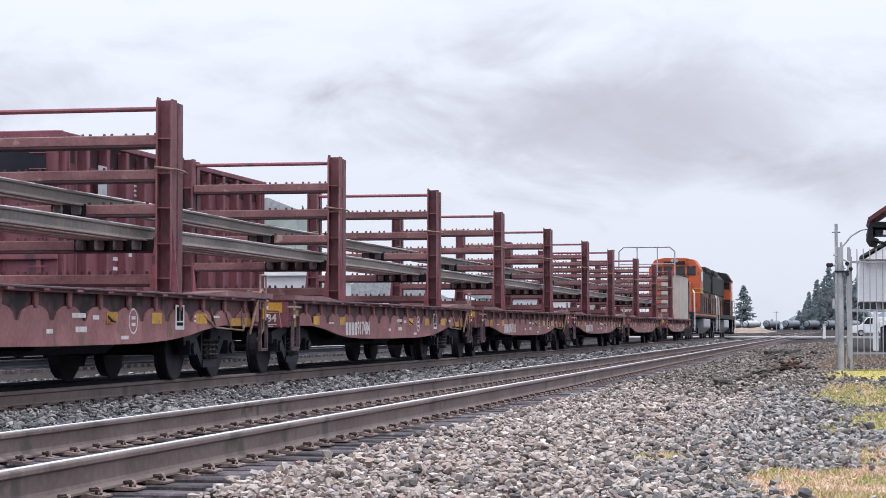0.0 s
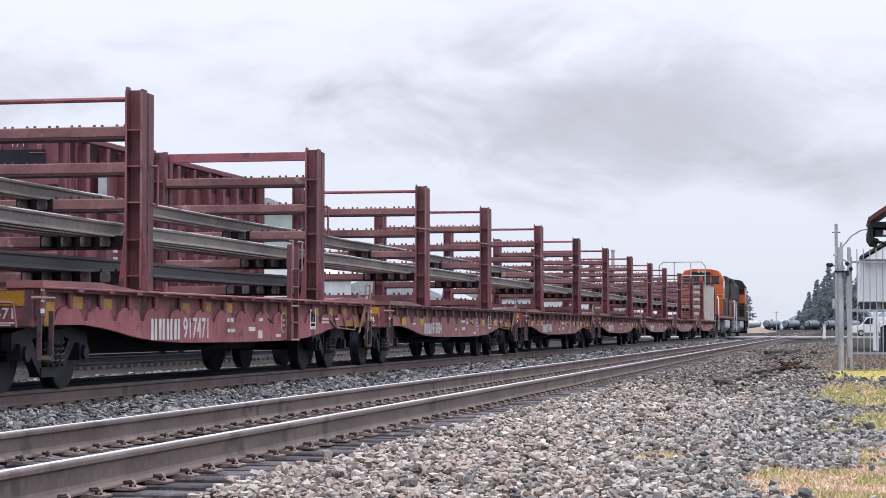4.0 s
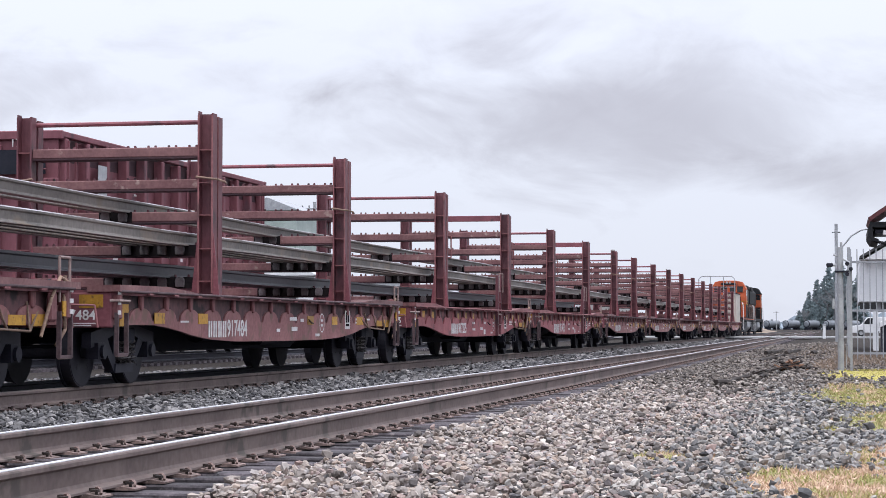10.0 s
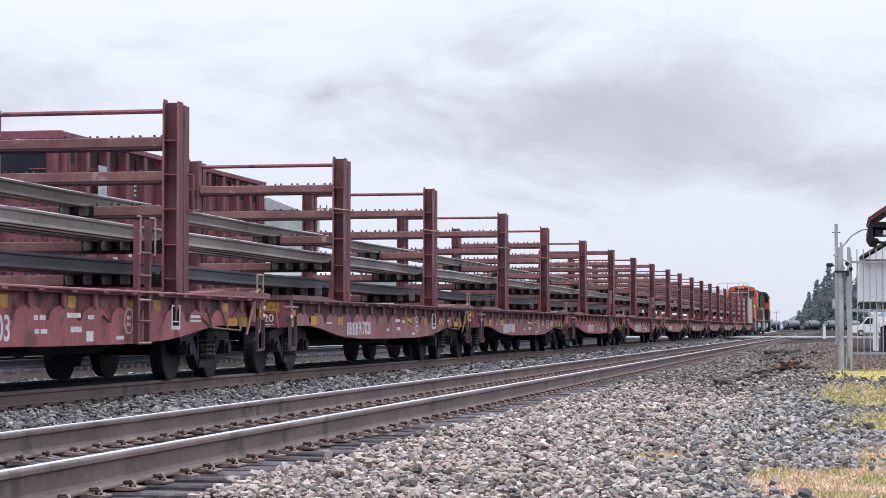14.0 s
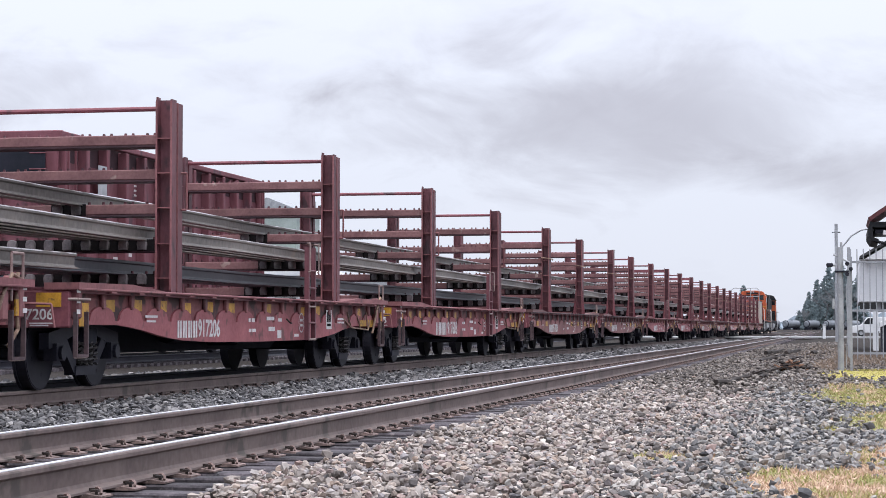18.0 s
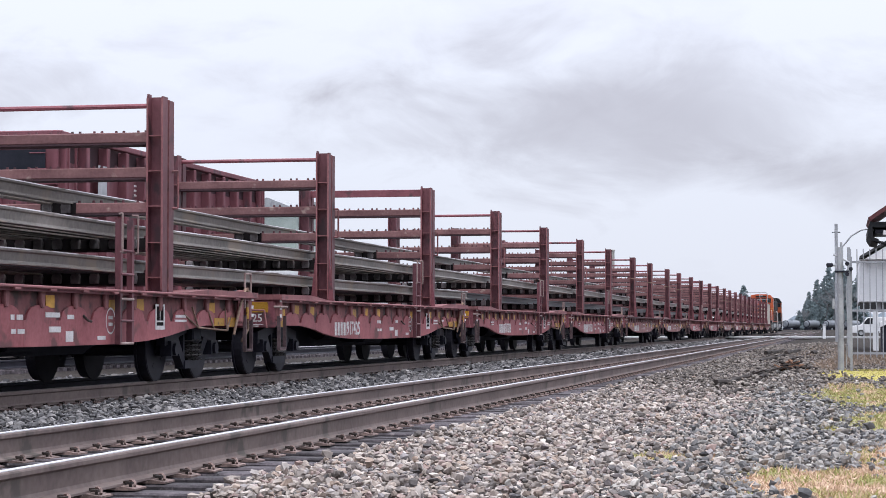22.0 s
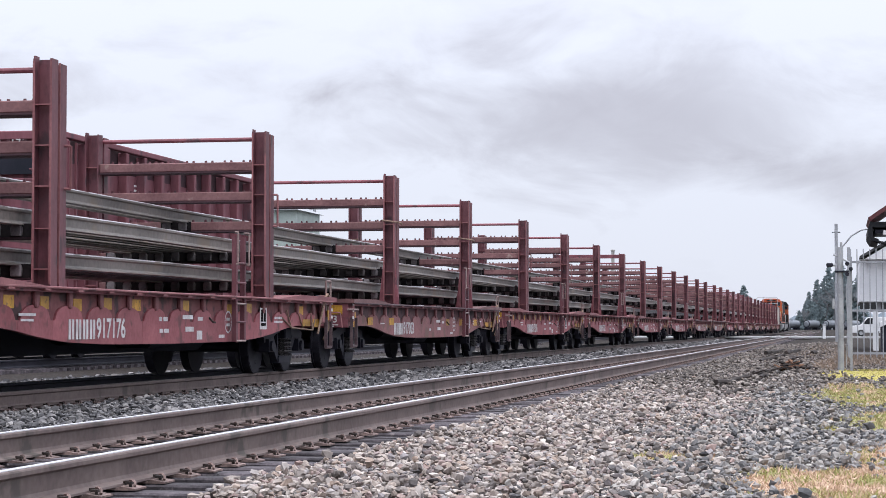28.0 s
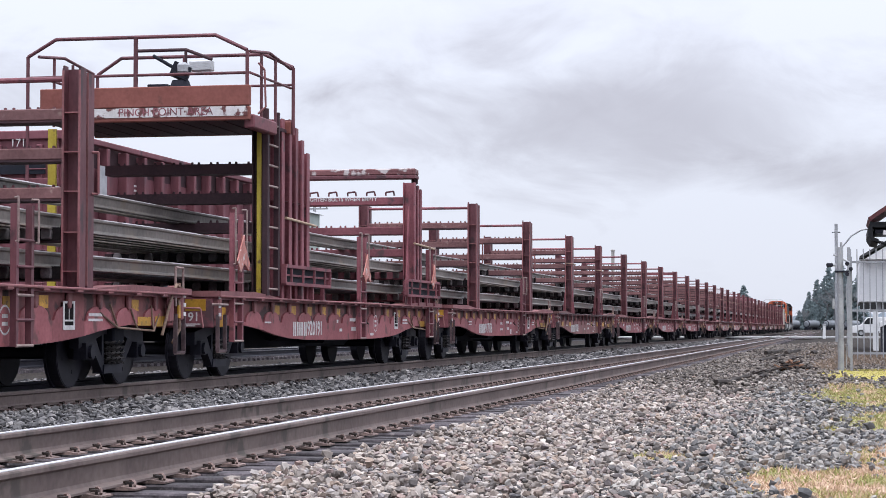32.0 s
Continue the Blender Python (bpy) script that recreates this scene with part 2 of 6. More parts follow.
def island_material(name, colours, rough=0.85):
    """Each loose piece of a joined heap takes its own colour."""
    m = bpy.data.materials.new(name)
    m.use_nodes = True
    nodes, links = m.node_tree.nodes, m.node_tree.links
    g = nodes.new("ShaderNodeNewGeometry")
    r = nodes.new("ShaderNodeValToRGB")
    while len(r.color_ramp.elements) < len(colours):
        r.color_ramp.elements.new(0.5)
    for i, c in enumerate(colours):
        r.color_ramp.elements[i].position = i / (len(colours) - 1)
        r.color_ramp.elements[i].color = (*c, 1)
    links.new(g.outputs["Random Per Island"], r.inputs["Fac"])
    tc = nodes.new("ShaderNodeTexCoord")
    n = nodes.new("ShaderNodeTexNoise")
    n.inputs["Scale"].default_value, n.inputs["Detail"].default_value = 45, 3
    links.new(tc.outputs["Object"], n.inputs["Vector"])
    mr = nodes.new("ShaderNodeMapRange")
    mr.inputs["To Min"].default_value, mr.inputs["To Max"].default_value = 0.6, 1.4
    links.new(n.outputs["Fac"], mr.inputs["Value"])
    hs = nodes.new("ShaderNodeHueSaturation")
    links.new(mr.outputs["Result"], hs.inputs["Value"])
    links.new(r.outputs["Color"], hs.inputs["Color"])
    links.new(hs.outputs["Color"], nodes["Principled BSDF"].inputs["Base Color"])
    nodes["Principled BSDF"].inputs["Roughness"].default_value = rough
    return m


STONES = island_material("crushed_basalt", [(0.090, 0.079, 0.074), (0.296, 0.257, 0.234), (0.415, 0.349, 0.304), (0.112, 0.098, 0.094), (0.376, 0.287, 0.234), (0.455, 0.401, 0.365), (0.095, 0.089, 0.094), (0.337, 0.244, 0.219), (0.247, 0.230, 0.234), (0.514, 0.449, 0.402), (0.073, 0.065, 0.065), (0.366, 0.305, 0.267), (0.593, 0.535, 0.486)])
STONES_DIRTY = island_material("damp_blue_grey_basalt", [(0.051, 0.050, 0.054), (0.112, 0.112, 0.115), (0.295, 0.284, 0.280), (0.066, 0.065, 0.069), (0.251, 0.239, 0.231), (0.375, 0.349, 0.323), (0.076, 0.075, 0.080), (0.295, 0.247, 0.207), (0.102, 0.100, 0.104), (0.483, 0.450, 0.413), (0.061, 0.060, 0.064)])
STONES_MUDDY = island_material("muddy_brown_gravel", [(0.051, 0.043, 0.041), (0.136, 0.112, 0.097), (0.212, 0.180, 0.158), (0.064, 0.053, 0.049), (0.170, 0.137, 0.115), (0.272, 0.239, 0.215), (0.076, 0.065, 0.060), (0.111, 0.094, 0.086), (0.374, 0.332, 0.299)])
STONES_OILY = island_material("oily_dark_ballast", [(0.022, 0.022, 0.026), (0.085, 0.082, 0.088), (0.17, 0.163, 0.165), (0.040, 0.039, 0.043), (0.30, 0.285, 0.28), (0.10, 0.096, 0.10), (0.030, 0.030, 0.034), (0.22, 0.205, 0.20)])
GRASS_GREEN = island_material("short_green_grass", [(0.204, 0.216, 0.069), (0.300, 0.300, 0.103), (0.408, 0.372, 0.149), (0.252, 0.240, 0.092)])
GRASS_DRY = island_material("dry_straw_grass", [(0.48, 0.33, 0.23), (0.64, 0.48, 0.36), (0.40, 0.26, 0.18), (0.56, 0.43, 0.28)])
GRASS_BROWN = island_material("dead_brown_weeds", [(0.20, 0.145, 0.11), (0.30, 0.22, 0.16), (0.14, 0.10, 0.08)])
TAN = material("tan_handle_paint", (0.36, 0.25, 0.17), (0.56, 0.43, 0.31), 0.6, scale=6, grain=40, bump=0.03)


# ---- building blocks ----
def box(bm, c, s, rot=None):
    """A box about c of size s."""
    m = Matrix.Translation(c) @ (rot or Matrix.Identity(4)) @ Matrix.Diagonal((*s, 1))
    return bmesh.ops.create_cube(bm, size=1, matrix=m)["verts"]


def rod(bm, a, b, r, n=8, r2=None):
    a, b = Vector(a), Vector(b)
    d = b - a
    q = d.to_track_quat("Z", "Y").to_matrix().to_4x4()
    bmesh.ops.create_cone(bm, cap_ends=True, segments=n, radius1=r, radius2=r if r2 is None else r2, depth=d.length, matrix=Matrix.Translation((a + b) / 2) @ q)


def prism(bm, outline, axis, lo, hi):
    """A closed outline, given in the two other axes, pushed from lo to hi along one axis."""
    def at(p, w):
        return {"x": (w, p[0], p[1]), "y": (p[0], w, p[1]), "z": (p[0], p[1], w)}[axis]
    a = [bm.verts.new(at(p, lo)) for p in outline]
    b = [bm.verts.new(at(p, hi)) for p in outline]
    n = len(outline)
    bm.faces.new(a)
    bm.faces.new(list(reversed(b)))
    for i in range(n):
        bm.faces.new((a[i], b[i], b[(i + 1) % n], a[(i + 1) % n]))


def solid(bm, bevel=0.0):
    bmesh.ops.recalc_face_normals(bm, faces=bm.faces)
    if bevel:
        bmesh.ops.bevel(bm, geom=list(bm.edges), offset=bevel, segments=1, affect="EDGES", profile=0.5)
    return bm


def to_mesh(name, bm, mat, smooth=False):
    bmesh.ops.recalc_face_normals(bm, faces=bm.faces)
    me = bpy.data.meshes.new(name)
    bm.to_mesh(me)
    bm.free()
    me.materials.append(mat)
    if smooth:
        me.polygons.foreach_set("use_smooth", [True] * len(me.polygons))
    return me


def part(name, bm, mat, parent, label="", at=None, smooth=False):
    """One mesh object under a thing or a part; bm may be a bmesh or a mesh already made."""
    me = bm if isinstance(bm, bpy.types.Mesh) else to_mesh(name, bm, mat, smooth)
    ob = new(name, me)
    ob.parent = parent
    if at is not None:
        ob.matrix_basis = at
    if label:
        tagged(ob, label)
    return ob


def thing(name, label, category, m=None, group="", kind=""):
    ob = new(name)
    ob.empty_display_size = 0.2
    if m is not None:
        ob.matrix_basis = m
    return tagged(ob, label, category, group, kind)


def B():
    return bmesh.new()


def boxes(*items):
    bm = B()
    for c, s in items:
        box(bm, c, s)
    return bm


def rods(*items, n=8):
    bm = B()
    for a, b, r in items:
        rod(bm, a, b, r, n)
    return bm


def path_rod(points, r, n=8):
    bm = B()
    for a, b in zip(points, points[1:]):
        rod(bm, a, b, r, n)
    return bm


def text_mesh(words, size, mat, thick=0.002, shear=0.0, bold=0.0):
    cu = bpy.data.curves.new("lettering", "FONT")
    cu.body, cu.size, cu.extrude, cu.shear = words, size, thick, shear
    cu.align_x, cu.align_y = "CENTER", "CENTER"
    cu.offset = bold
    ob = bpy.data.objects.new("lettering", cu)
    scene.collection.objects.link(ob)
    bpy.context.view_layer.update()
    me = bpy.data.meshes.new_from_object(ob.evaluated_get(bpy.context.evaluated_depsgraph_get()))
    bpy.data.objects.remove(ob)
    me.materials.clear()
    me.materials.append(mat)
    return me


# ---- ground ----
def smooth_step(a, b, v):
    k = min(1.0, max(0.0, (v - a) / (b - a)))
    return k * k * (3 - 2 * k)


def level(x, y):
    """Height of the bare ground."""
    z = -0.235 - 0.05 * smooth_step(-3.3, -2.2, x) * (1 - smooth_step(20, 45, y))
    z += 0.12 * smooth_step(22, 48, y) * smooth_step(-3.0, -0.5, x)
    z -= 0.05 * smooth_step(-12, -14, x)
    for xc in (XN, XT):
        z -= 0.085 * (1 - smooth_step(1.28, 1.46, abs(x - xc)))
    if 5 < y < 70 and -4 < x < 8:
        z += 0.022 * noise.noise((x * 1.3, y * 0.7, 0.0)) * smooth_step(-3.6, -2.6, x)
    return z


def grid_mesh(name, xs, ys, height, mat):
    verts = [(x, y, height(x, y)) for y in ys for x in xs]
    n = len(xs)
    faces = [(j * n + i, j * n + i + 1, (j + 1) * n + i + 1, (j + 1) * n + i) for j in range(len(ys) - 1) for i in range(n - 1)]
    me = bpy.data.meshes.new(name)
    me.from_pydata(verts, [], faces)
    me.materials.append(mat)
    me.polygons.foreach_set("use_smooth", [True] * len(me.polygons))
    return me


GROUND = material("grey_gravel_and_dirt", (0.016, 0.014, 0.014), (0.070, 0.061, 0.056), 0.95, scale=9, grain=34, bump=0.9, spec=0.05, stain=(0.12, 0.097, 0.080), stain_at=0.64)
xs = [-3000, -900, -300, -120, -60, -35] + [-25 + 0.5 * i for i in range(26)] + [-12 + 0.12 * i for i in range(75)] + [-3 + 0.25 * i for i in range(45)] + [10, 14, 20, 35, 60, 120, 300, 900, 3000]
ys = [-600, -100, -20, 0] + [4 + 0.5 * i for i in range(140)] + [76, 80, 90, 100, 120, 150, 200, 300, 500, 1000, 2000, 4500]
tagged(new("ground", grid_mesh("ground", xs, ys, level, GROUND)), "grey gravel and dirt yard beside the tracks", "ground", kind="structure")


def stone_heap(name, spots, label, mat=STONES, lumpy=False):
    """Broken stones joined into one heap: rows of x, y, z, size; lumpy ones have twenty faces, the others six."""
    spots = np.asarray(spots)
    rng = np.random.default_rng(5)
    n = len(spots)
    if lumpy:
        g = (1 + 5 ** 0.5) / 2
        corner = np.array([(-1, g, 0), (1, g, 0), (-1, -g, 0), (1, -g, 0), (0, -1, g), (0, 1, g), (0, -1, -g), (0, 1, -g), (g, 0, -1), (g, 0, 1), (-g, 0, -1), (-g, 0, 1)]) / 3.4
        face = np.array([(0, 11, 5), (0, 5, 1), (0, 1, 7), (0, 7, 10), (0, 10, 11), (1, 5, 9), (5, 11, 4), (11, 10, 2), (10, 7, 6), (7, 1, 8), (3, 9, 4), (3, 4, 2), (3, 2, 6), (3, 6, 8), (3, 8, 9), (4, 9, 5), (2, 4, 11), (6, 2, 10), (8, 6, 7), (9, 8, 1)])
        wobble = 0.20
    else:
        corner = np.array([(-1, -1, -1), (1, -1, -1), (1, 1, -1), (-1, 1, -1), (-1, -1, 1), (1, -1, 1), (1, 1, 1), (-1, 1, 1)], float) * 0.46
        face = np.array([(0, 3, 2, 1), (4, 5, 6, 7), (0, 1, 5, 4), (1, 2, 6, 5), (2, 3, 7, 6), (3, 0, 4, 7)])
        wobble = 0.2
    nv = len(corner)
    v = (corner[None] + rng.uniform(-wobble, wobble, (n, nv, 3))) * rng.uniform((0.9, 0.75, 0.50), (1.5, 1.15, 1.0), (n, 3))[:, None, :]
    ang = rng.uniform(0, 2 * np.pi, n)
    tilt = rng.normal(0, 0.6, n)
    ca, sa, ct, st = np.cos(ang)[:, None], np.sin(ang)[:, None], np.cos(tilt)[:, None], np.sin(tilt)[:, None]
    y1, z1 = v[..., 1] * ct - v[..., 2] * st, v[..., 1] * st + v[..., 2] * ct
    x2, y2 = v[..., 0] * ca - y1 * sa, v[..., 0] * sa + y1 * ca
    v = np.stack([x2, y2, z1], -1) * spots[:, None, 3:4] + spots[:, None, :3]
    f = (face[None] + nv * np.arange(n)[:, None, None]).reshape(-1, face.shape[1])
    me = bpy.data.meshes.new(name)
    me.from_pydata(v.reshape(-1, 3), [], f.tolist())
    me.materials.append(mat)
    return tagged(new(name, me), label, "gravel", kind="stuff")


def scatter(x0, x1, y0, y1, per_m2, sizes, top=None, keep=None, seed=1):
    rng = np.random.default_rng(seed)
    n = int((x1 - x0) * (y1 - y0) * per_m2)
    x, y = rng.uniform(x0, x1, n), rng.uniform(y0, y1, n)
    s = rng.uniform(*sizes, n) * rng.choice([0.7, 1.0, 1.0, 1.35], n)
    rows = []
    for i in range(n):
        if keep and not keep(x[i], y[i], rng):
            continue
        z = (top(x[i], y[i]) if top else level(x[i], y[i])) + s[i] * 0.30
        rows.append((x[i], y[i], z, s[i]))
    return rows


PATCHES = (                              # grass among the stones: x, y, half-widths, how thick, kind
    (-0.02, 12.7, 0.60, 1.6, 1.0, "dry"), (0.10, 11.6, 0.30, 0.40, 0.7, "green"), (0.42, 15.7, 0.40, 1.4, 0.8, "dry"), (0.52, 20.9, 0.58, 2.5, 0.95, "green"), (-0.12, 19.4, 0.16, 0.6, 0.5, "moss"),
    (0.38, 28.2, 0.85, 4.2, 0.9, "green"), (0.15, 31.5, 0.50, 1.4, 0.6, "dry"), (0.50, 37.6, 0.92, 3.4, 0.95, "moss"), (-1.31, 15.05, 0.20, 0.45, 0.95, "green"), (-1.03, 15.1, 0.22, 0.32, 0.55, "dry"), (0.9, 25.0, 0.5, 1.4, 0.7, "green"))


def ragged(x, y):
    return 0.50 * noise.noise((x * 2.6, y * 1.1, 2.0)) + 0.34 * noise.noise((x * 8.0, y * 3.5, 6.0)) + 0.20 * noise.noise((x * 22.0, y * 11.0, 9.0))


def grassy(x, y):
    """How thick the grass stands here, 0 to 1."""
    best = 0.0
    for px, py, rx, ry, thick, kind in PATCHES:
        d = math.hypot((x - px) / rx, (y - py) / ry)
        if d < 1.9:
            best = max(best, thick * (1 - smooth_step(0.60, 1.20, d + ragged(x, y))))
    return best


def clear_of_grass(x, y, r):
    return r.random() > 1.05 * grassy(x, y) ** 0.6


def tumbled(rows):
    """Stones lie at uneven heights, with gaps down to the dirt between them."""
    return [(x, y, z + 0.008 + 0.034 * noise.noise((x * 6, y * 4, 1.0)) + random.gauss(0, 0.024) + (random.random() ** 4) * 0.03, s) for x, y, z, s in rows]


def sorted_heaps(heap, label):
    """Clean pale stone near the track, damp blue-grey stone towards the grass, mud among the far ones."""
    kinds = {"clean": [], "damp": [], "muddy": []}
    rng = random.Random(17)
    for x, y, z, s in tumbled(heap):
        k = x + 0.55 * noise.noise((x * 0.9, y * 0.30, 3.0)) + rng.gauss(0, 0.35)
        far = y + 5 * noise.noise((x * 0.8, y * 0.15, 8.0)) + rng.gauss(0, 3.5)
        kinds["muddy" if far > 31 else "damp" if k > -1.05 else "clean"].append((x, y, z, s))
    for kind, mat, words in (("clean", STONES, "pale angular crushed stone "), ("damp", STONES_DIRTY, "damp blue-grey crushed stone "), ("muddy", STONES_MUDDY, "muddy brown gravel ")):
        if kinds[kind]:
            stone_heap("ballast_stones", kinds[kind], words + label, mat, True)


sorted_heaps(scatter(-3.50, 1.0, 10.5, 15.5, 900, (0.024, 0.047), None, clear_of_grass, seed=2), "spilling from the track")
sorted_heaps(scatter(-3.50, 1.4, 15.5, 20, 760, (0.025, 0.049), None, clear_of_grass, seed=12), "beside the main line")
sorted_heaps(scatter(-3.50, 1.6, 20, 28, 560, (0.026, 0.051), None, clear_of_grass, seed=3), "along the main line")
heap = scatter(-3.50, 1.6, 28, 50, 300, (0.028, 0.054), None, clear_of_grass, seed=4)
heap += scatter(-3.50, 0.2, 50, 110, 45, (0.036, 0.066), None, seed=5)
sorted_heaps(heap, "stretching towards the crossing")
heap = scatter(-8.5, -6.2, 15, 32, 620, (0.030, 0.056), lambda x, y: -0.225, seed=6)
stone_heap("ballast_between_tracks", tumbled(heap), "oily dark crushed stone between the two main tracks", STONES_OILY, True)
heap = scatter(-8.5, -6.2, 32, 60, 200, (0.042, 0.075), lambda x, y: -0.225, seed=7)
heap += scatter(-8.5, -6.2, 60, 140, 40, (0.06, 0.11), lambda x, y: -0.225, seed=8)
heap += scatter(-6.2, -3.5, 12, 40, 150, (0.028, 0.050), lambda x, y: -0.330, seed=9)
stone_heap("ballast_between_tracks", tumbled(heap), "oily dark crushed stone along the main tracks", STONES_OILY)
heap = scatter(-14.6, -11.25, 22, 80, 130, (0.040, 0.075), None, seed=10)
stone_heap("ballast_beyond_train", heap, "oily crushed stone along the far side of the train's track", STONES_OILY)


# ---- tracks ----
def rail_outline(x, z, k=1.0):
    """Cross-section of a flat-bottomed rail, its head's top at z."""
    half = [(0.024, 0.0), (0.033, -0.005), (0.037, -0.014), (0.037, -0.034), (0.011, -0.050), (0.009, -0.140), (0.020, -0.160), (0.074, -0.173), (0.076, -0.186)]
    pts = [(x + k * a, z + k * b) for a, b in half]
    return pts + [(x - k * a, z + k * b) for a, b in reversed(half)]


def track(xc, label, y0, y1, heads):
    t = thing("railway_track", label, "railway track", pose(xc, 0, 0), kind="structure")
    for side in (1, -1):
        bm = B()
        prism(bm, rail_outline(side * GAUGE / 2, 0), "y", y0, y1)
        # Rails beneath and behind the cars get a dark colour as painted shade.
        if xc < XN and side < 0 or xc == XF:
            rail = part("rail", bm, STEEL_DARK, t, "steel rail in a dark tone for the shade under the cars")
        else:
            rail = part("rail", bm, RAIL_SIDE, t, "brown weathered steel rail")
        bm = B()
        box(bm, (side * (GAUGE / 2 - 0.002), (y0 + y1) / 2, 0.001), (0.052, y1 - y0, 0.006))
        part("rail_head", bm, heads, rail, "shiny worn running surface")
    return t


near = track(XN, "main line track of brown rails on creosoted wooden sleepers", -20, 420, RAIL_TOP)
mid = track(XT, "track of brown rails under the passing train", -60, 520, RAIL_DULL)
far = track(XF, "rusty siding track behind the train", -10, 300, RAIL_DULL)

bm = B()
box(bm, (0, 0, 0), (2.62, 0.225, 0.17))
tie_mesh = to_mesh("sleeper", solid(bm, 0.012), TIE)
bm = B()
prism(bm, [(-0.19, -0.008), (0.19, -0.008), (0.19, 0.002), (0.10, 0.016), (0.085, 0.006), (-0.085, 0.006), (-0.10, 0.016), (-0.19, 0.002)], "y", -0.095, 0.095)
for px, py in ((0.13, 0.03), (-0.13, -0.03)):
    for k in range(5):
        a, b = math.pi * k / 5, math.pi * (k + 1) / 5
        rod(bm, (px + 0.035 * math.cos(a), py - 0.06 + 0.02 * k, 0.012 + 0.03 * math.sin(a)), (px + 0.035 * math.cos(b), py - 0.04 + 0.02 * k, 0.012 + 0.03 * math.sin(b)), 0.009, 5)
plate_mesh = to_mesh("tie_plate", bm, PLATE)
bm = B()
box(bm, (0, 0, 0), (2.62, 0.225, 0.17))
shaded_tie_mesh = to_mesh("sleeper", solid(bm, 0.012), TIE_SHADED)
bm = B()
for px, py in ((0.10, 0.05), (0.145, -0.045), (-0.10, -0.05), (-0.145, 0.05)):
    rod(bm, (px, py, 0.0), (px, py, 0.026), 0.010, 6)
    box(bm, (px - 0.008 * math.copysign(1, px), py, 0.030), (0.040, 0.034, 0.014))
spike_mesh = to_mesh("rail_spike", bm, SPIKE)
bm = B()
box(bm, (0, 0.14, -0.04), (0.10, 0.07, 0.05))
box(bm, (0, 0.17, -0.06), (0.07, 0.02, 0.10))
anchor_mesh = to_mesh("rail_anchor", bm, SPIKE)

rng = random.Random(3)
for i in range(300):
    y = 8.0 + 0.495 * i + rng.uniform(-0.03, 0.03)
    m = pose(rng.uniform(-0.03, 0.03), y, -0.293 + rng.uniform(-0.008, 0.006), 0, rng.uniform(-0.4, 0.4), rng.uniform(-1.2, 1.2))
    part("sleeper", tie_mesh, None, near, at=m)
    if i < 240:
        for side in (1, -1):
            pl = part("tie_plate", plate_mesh, None, near, at=pose(side * GAUGE / 2, y, -0.196))
            part("rail_spike", spike_mesh, None, pl)
            if i < 120:
                part("rail_anchor", anchor_mesh, None, pl)
for i in range(150):
    y = 17.5 + 0.5 * i
    part("sleeper", shaded_tie_mesh, None, mid, at=pose(0, y, -0.293))
    if i < 130:
        pl = part("tie_plate", plate_mesh, None, mid, at=pose(GAUGE / 2, y, -0.196))
        part("rail_spike", spike_mesh, None, pl)


def joined_ties(parent, ys_):
    bm = B()
    for y in ys_:
        box(bm, (0, y, -0.293), (2.62, 0.225, 0.17))
    ob = part("sleepers", bm, TIE, parent)
    ob["kind"] = "stuff"


joined_ties(near, [156.6 + 0.495 * i for i in range(300)])
joined_ties(mid, [93 + 0.5 * i for i in range(400)])
joined_ties(far, [20 + 0.5 * i for i in range(200)])


# ---- the flat cars of the rail train ----
HALF = 1.45
TIERS = (3.22, 2.77, 2.32, 1.855, 1.41)       # tops of the rack beams
DECK = 1.17
REAR = 7.55                                  # the cars are a little shorter behind the middle than ahead of it
FACE = 1.366                                 # outer face of the arched side panels


def sill_mesh(side):
    """Fish-bellied side sill."""
    low = [(0, 0.51), (2.5, 0.52), (3.6, 0.55), (4.4, 0.60), (5.2, 0.69), (6.0, 0.75), (7.9, 0.75)]
    outline = [(-min(y, REAR), z) for y, z in reversed(low)] + low[1:] + [(7.9, 1.11), (-REAR, 1.11)]
    bm = B()
    prism(bm, outline, "x", side * 1.31, side * 1.34)
    return bm


def low_edge(y):
    pts = [(0, 0.51), (2.5, 0.52), (3.6, 0.55), (4.4, 0.60), (5.2, 0.69), (6.0, 0.75), (8.2, 0.75)]
    y = abs(y)
    for (a, p), (b, q) in zip(pts, pts[1:]):
        if a <= y <= b:
            return p + (q - p) * (y - a) / (b - a)
    return 0.75


def belly_panel(y0, y1, side):
    """Painted panel between two stake pockets, its top rounded."""
    n = 16
    arc = []
    for i in range(n + 1):
        k = i / n
        y = y1 + (y0 - y1) * k
        arc.append((y, 0.80 + 0.165 * math.sqrt(max(0, 1 - (abs(2 * k - 1) * 1.16) ** 2.5))))
    outline = [(y0, low_edge(y0) + 0.002), ((y0 + y1) / 2, low_edge((y0 + y1) / 2) + 0.002), (y1, low_edge(y1) + 0.002)] + arc
    bm = B()
    prism(bm, outline, "x", side * 1.341, side * FACE)
    return bm


def h_post(bm, x, y, z0, z1, w=0.22, d=0.18):
    """A rolled channel on end: two flanges along the track, a web between."""
    t = 0.011
    outline = [(-w / 2, -d / 2), (-w / 2 + 2 * t, -d / 2), (-w / 2 + 2 * t, d / 2 - 0.05), (w / 2 - 2 * t, d / 2 - 0.05), (w / 2 - 2 * t, -d / 2), (w / 2, -d / 2), (w / 2, d / 2), (-w / 2, d / 2)]
    prism(bm, [(x + a, y + b) for a, b in outline], "z", z0, z1)


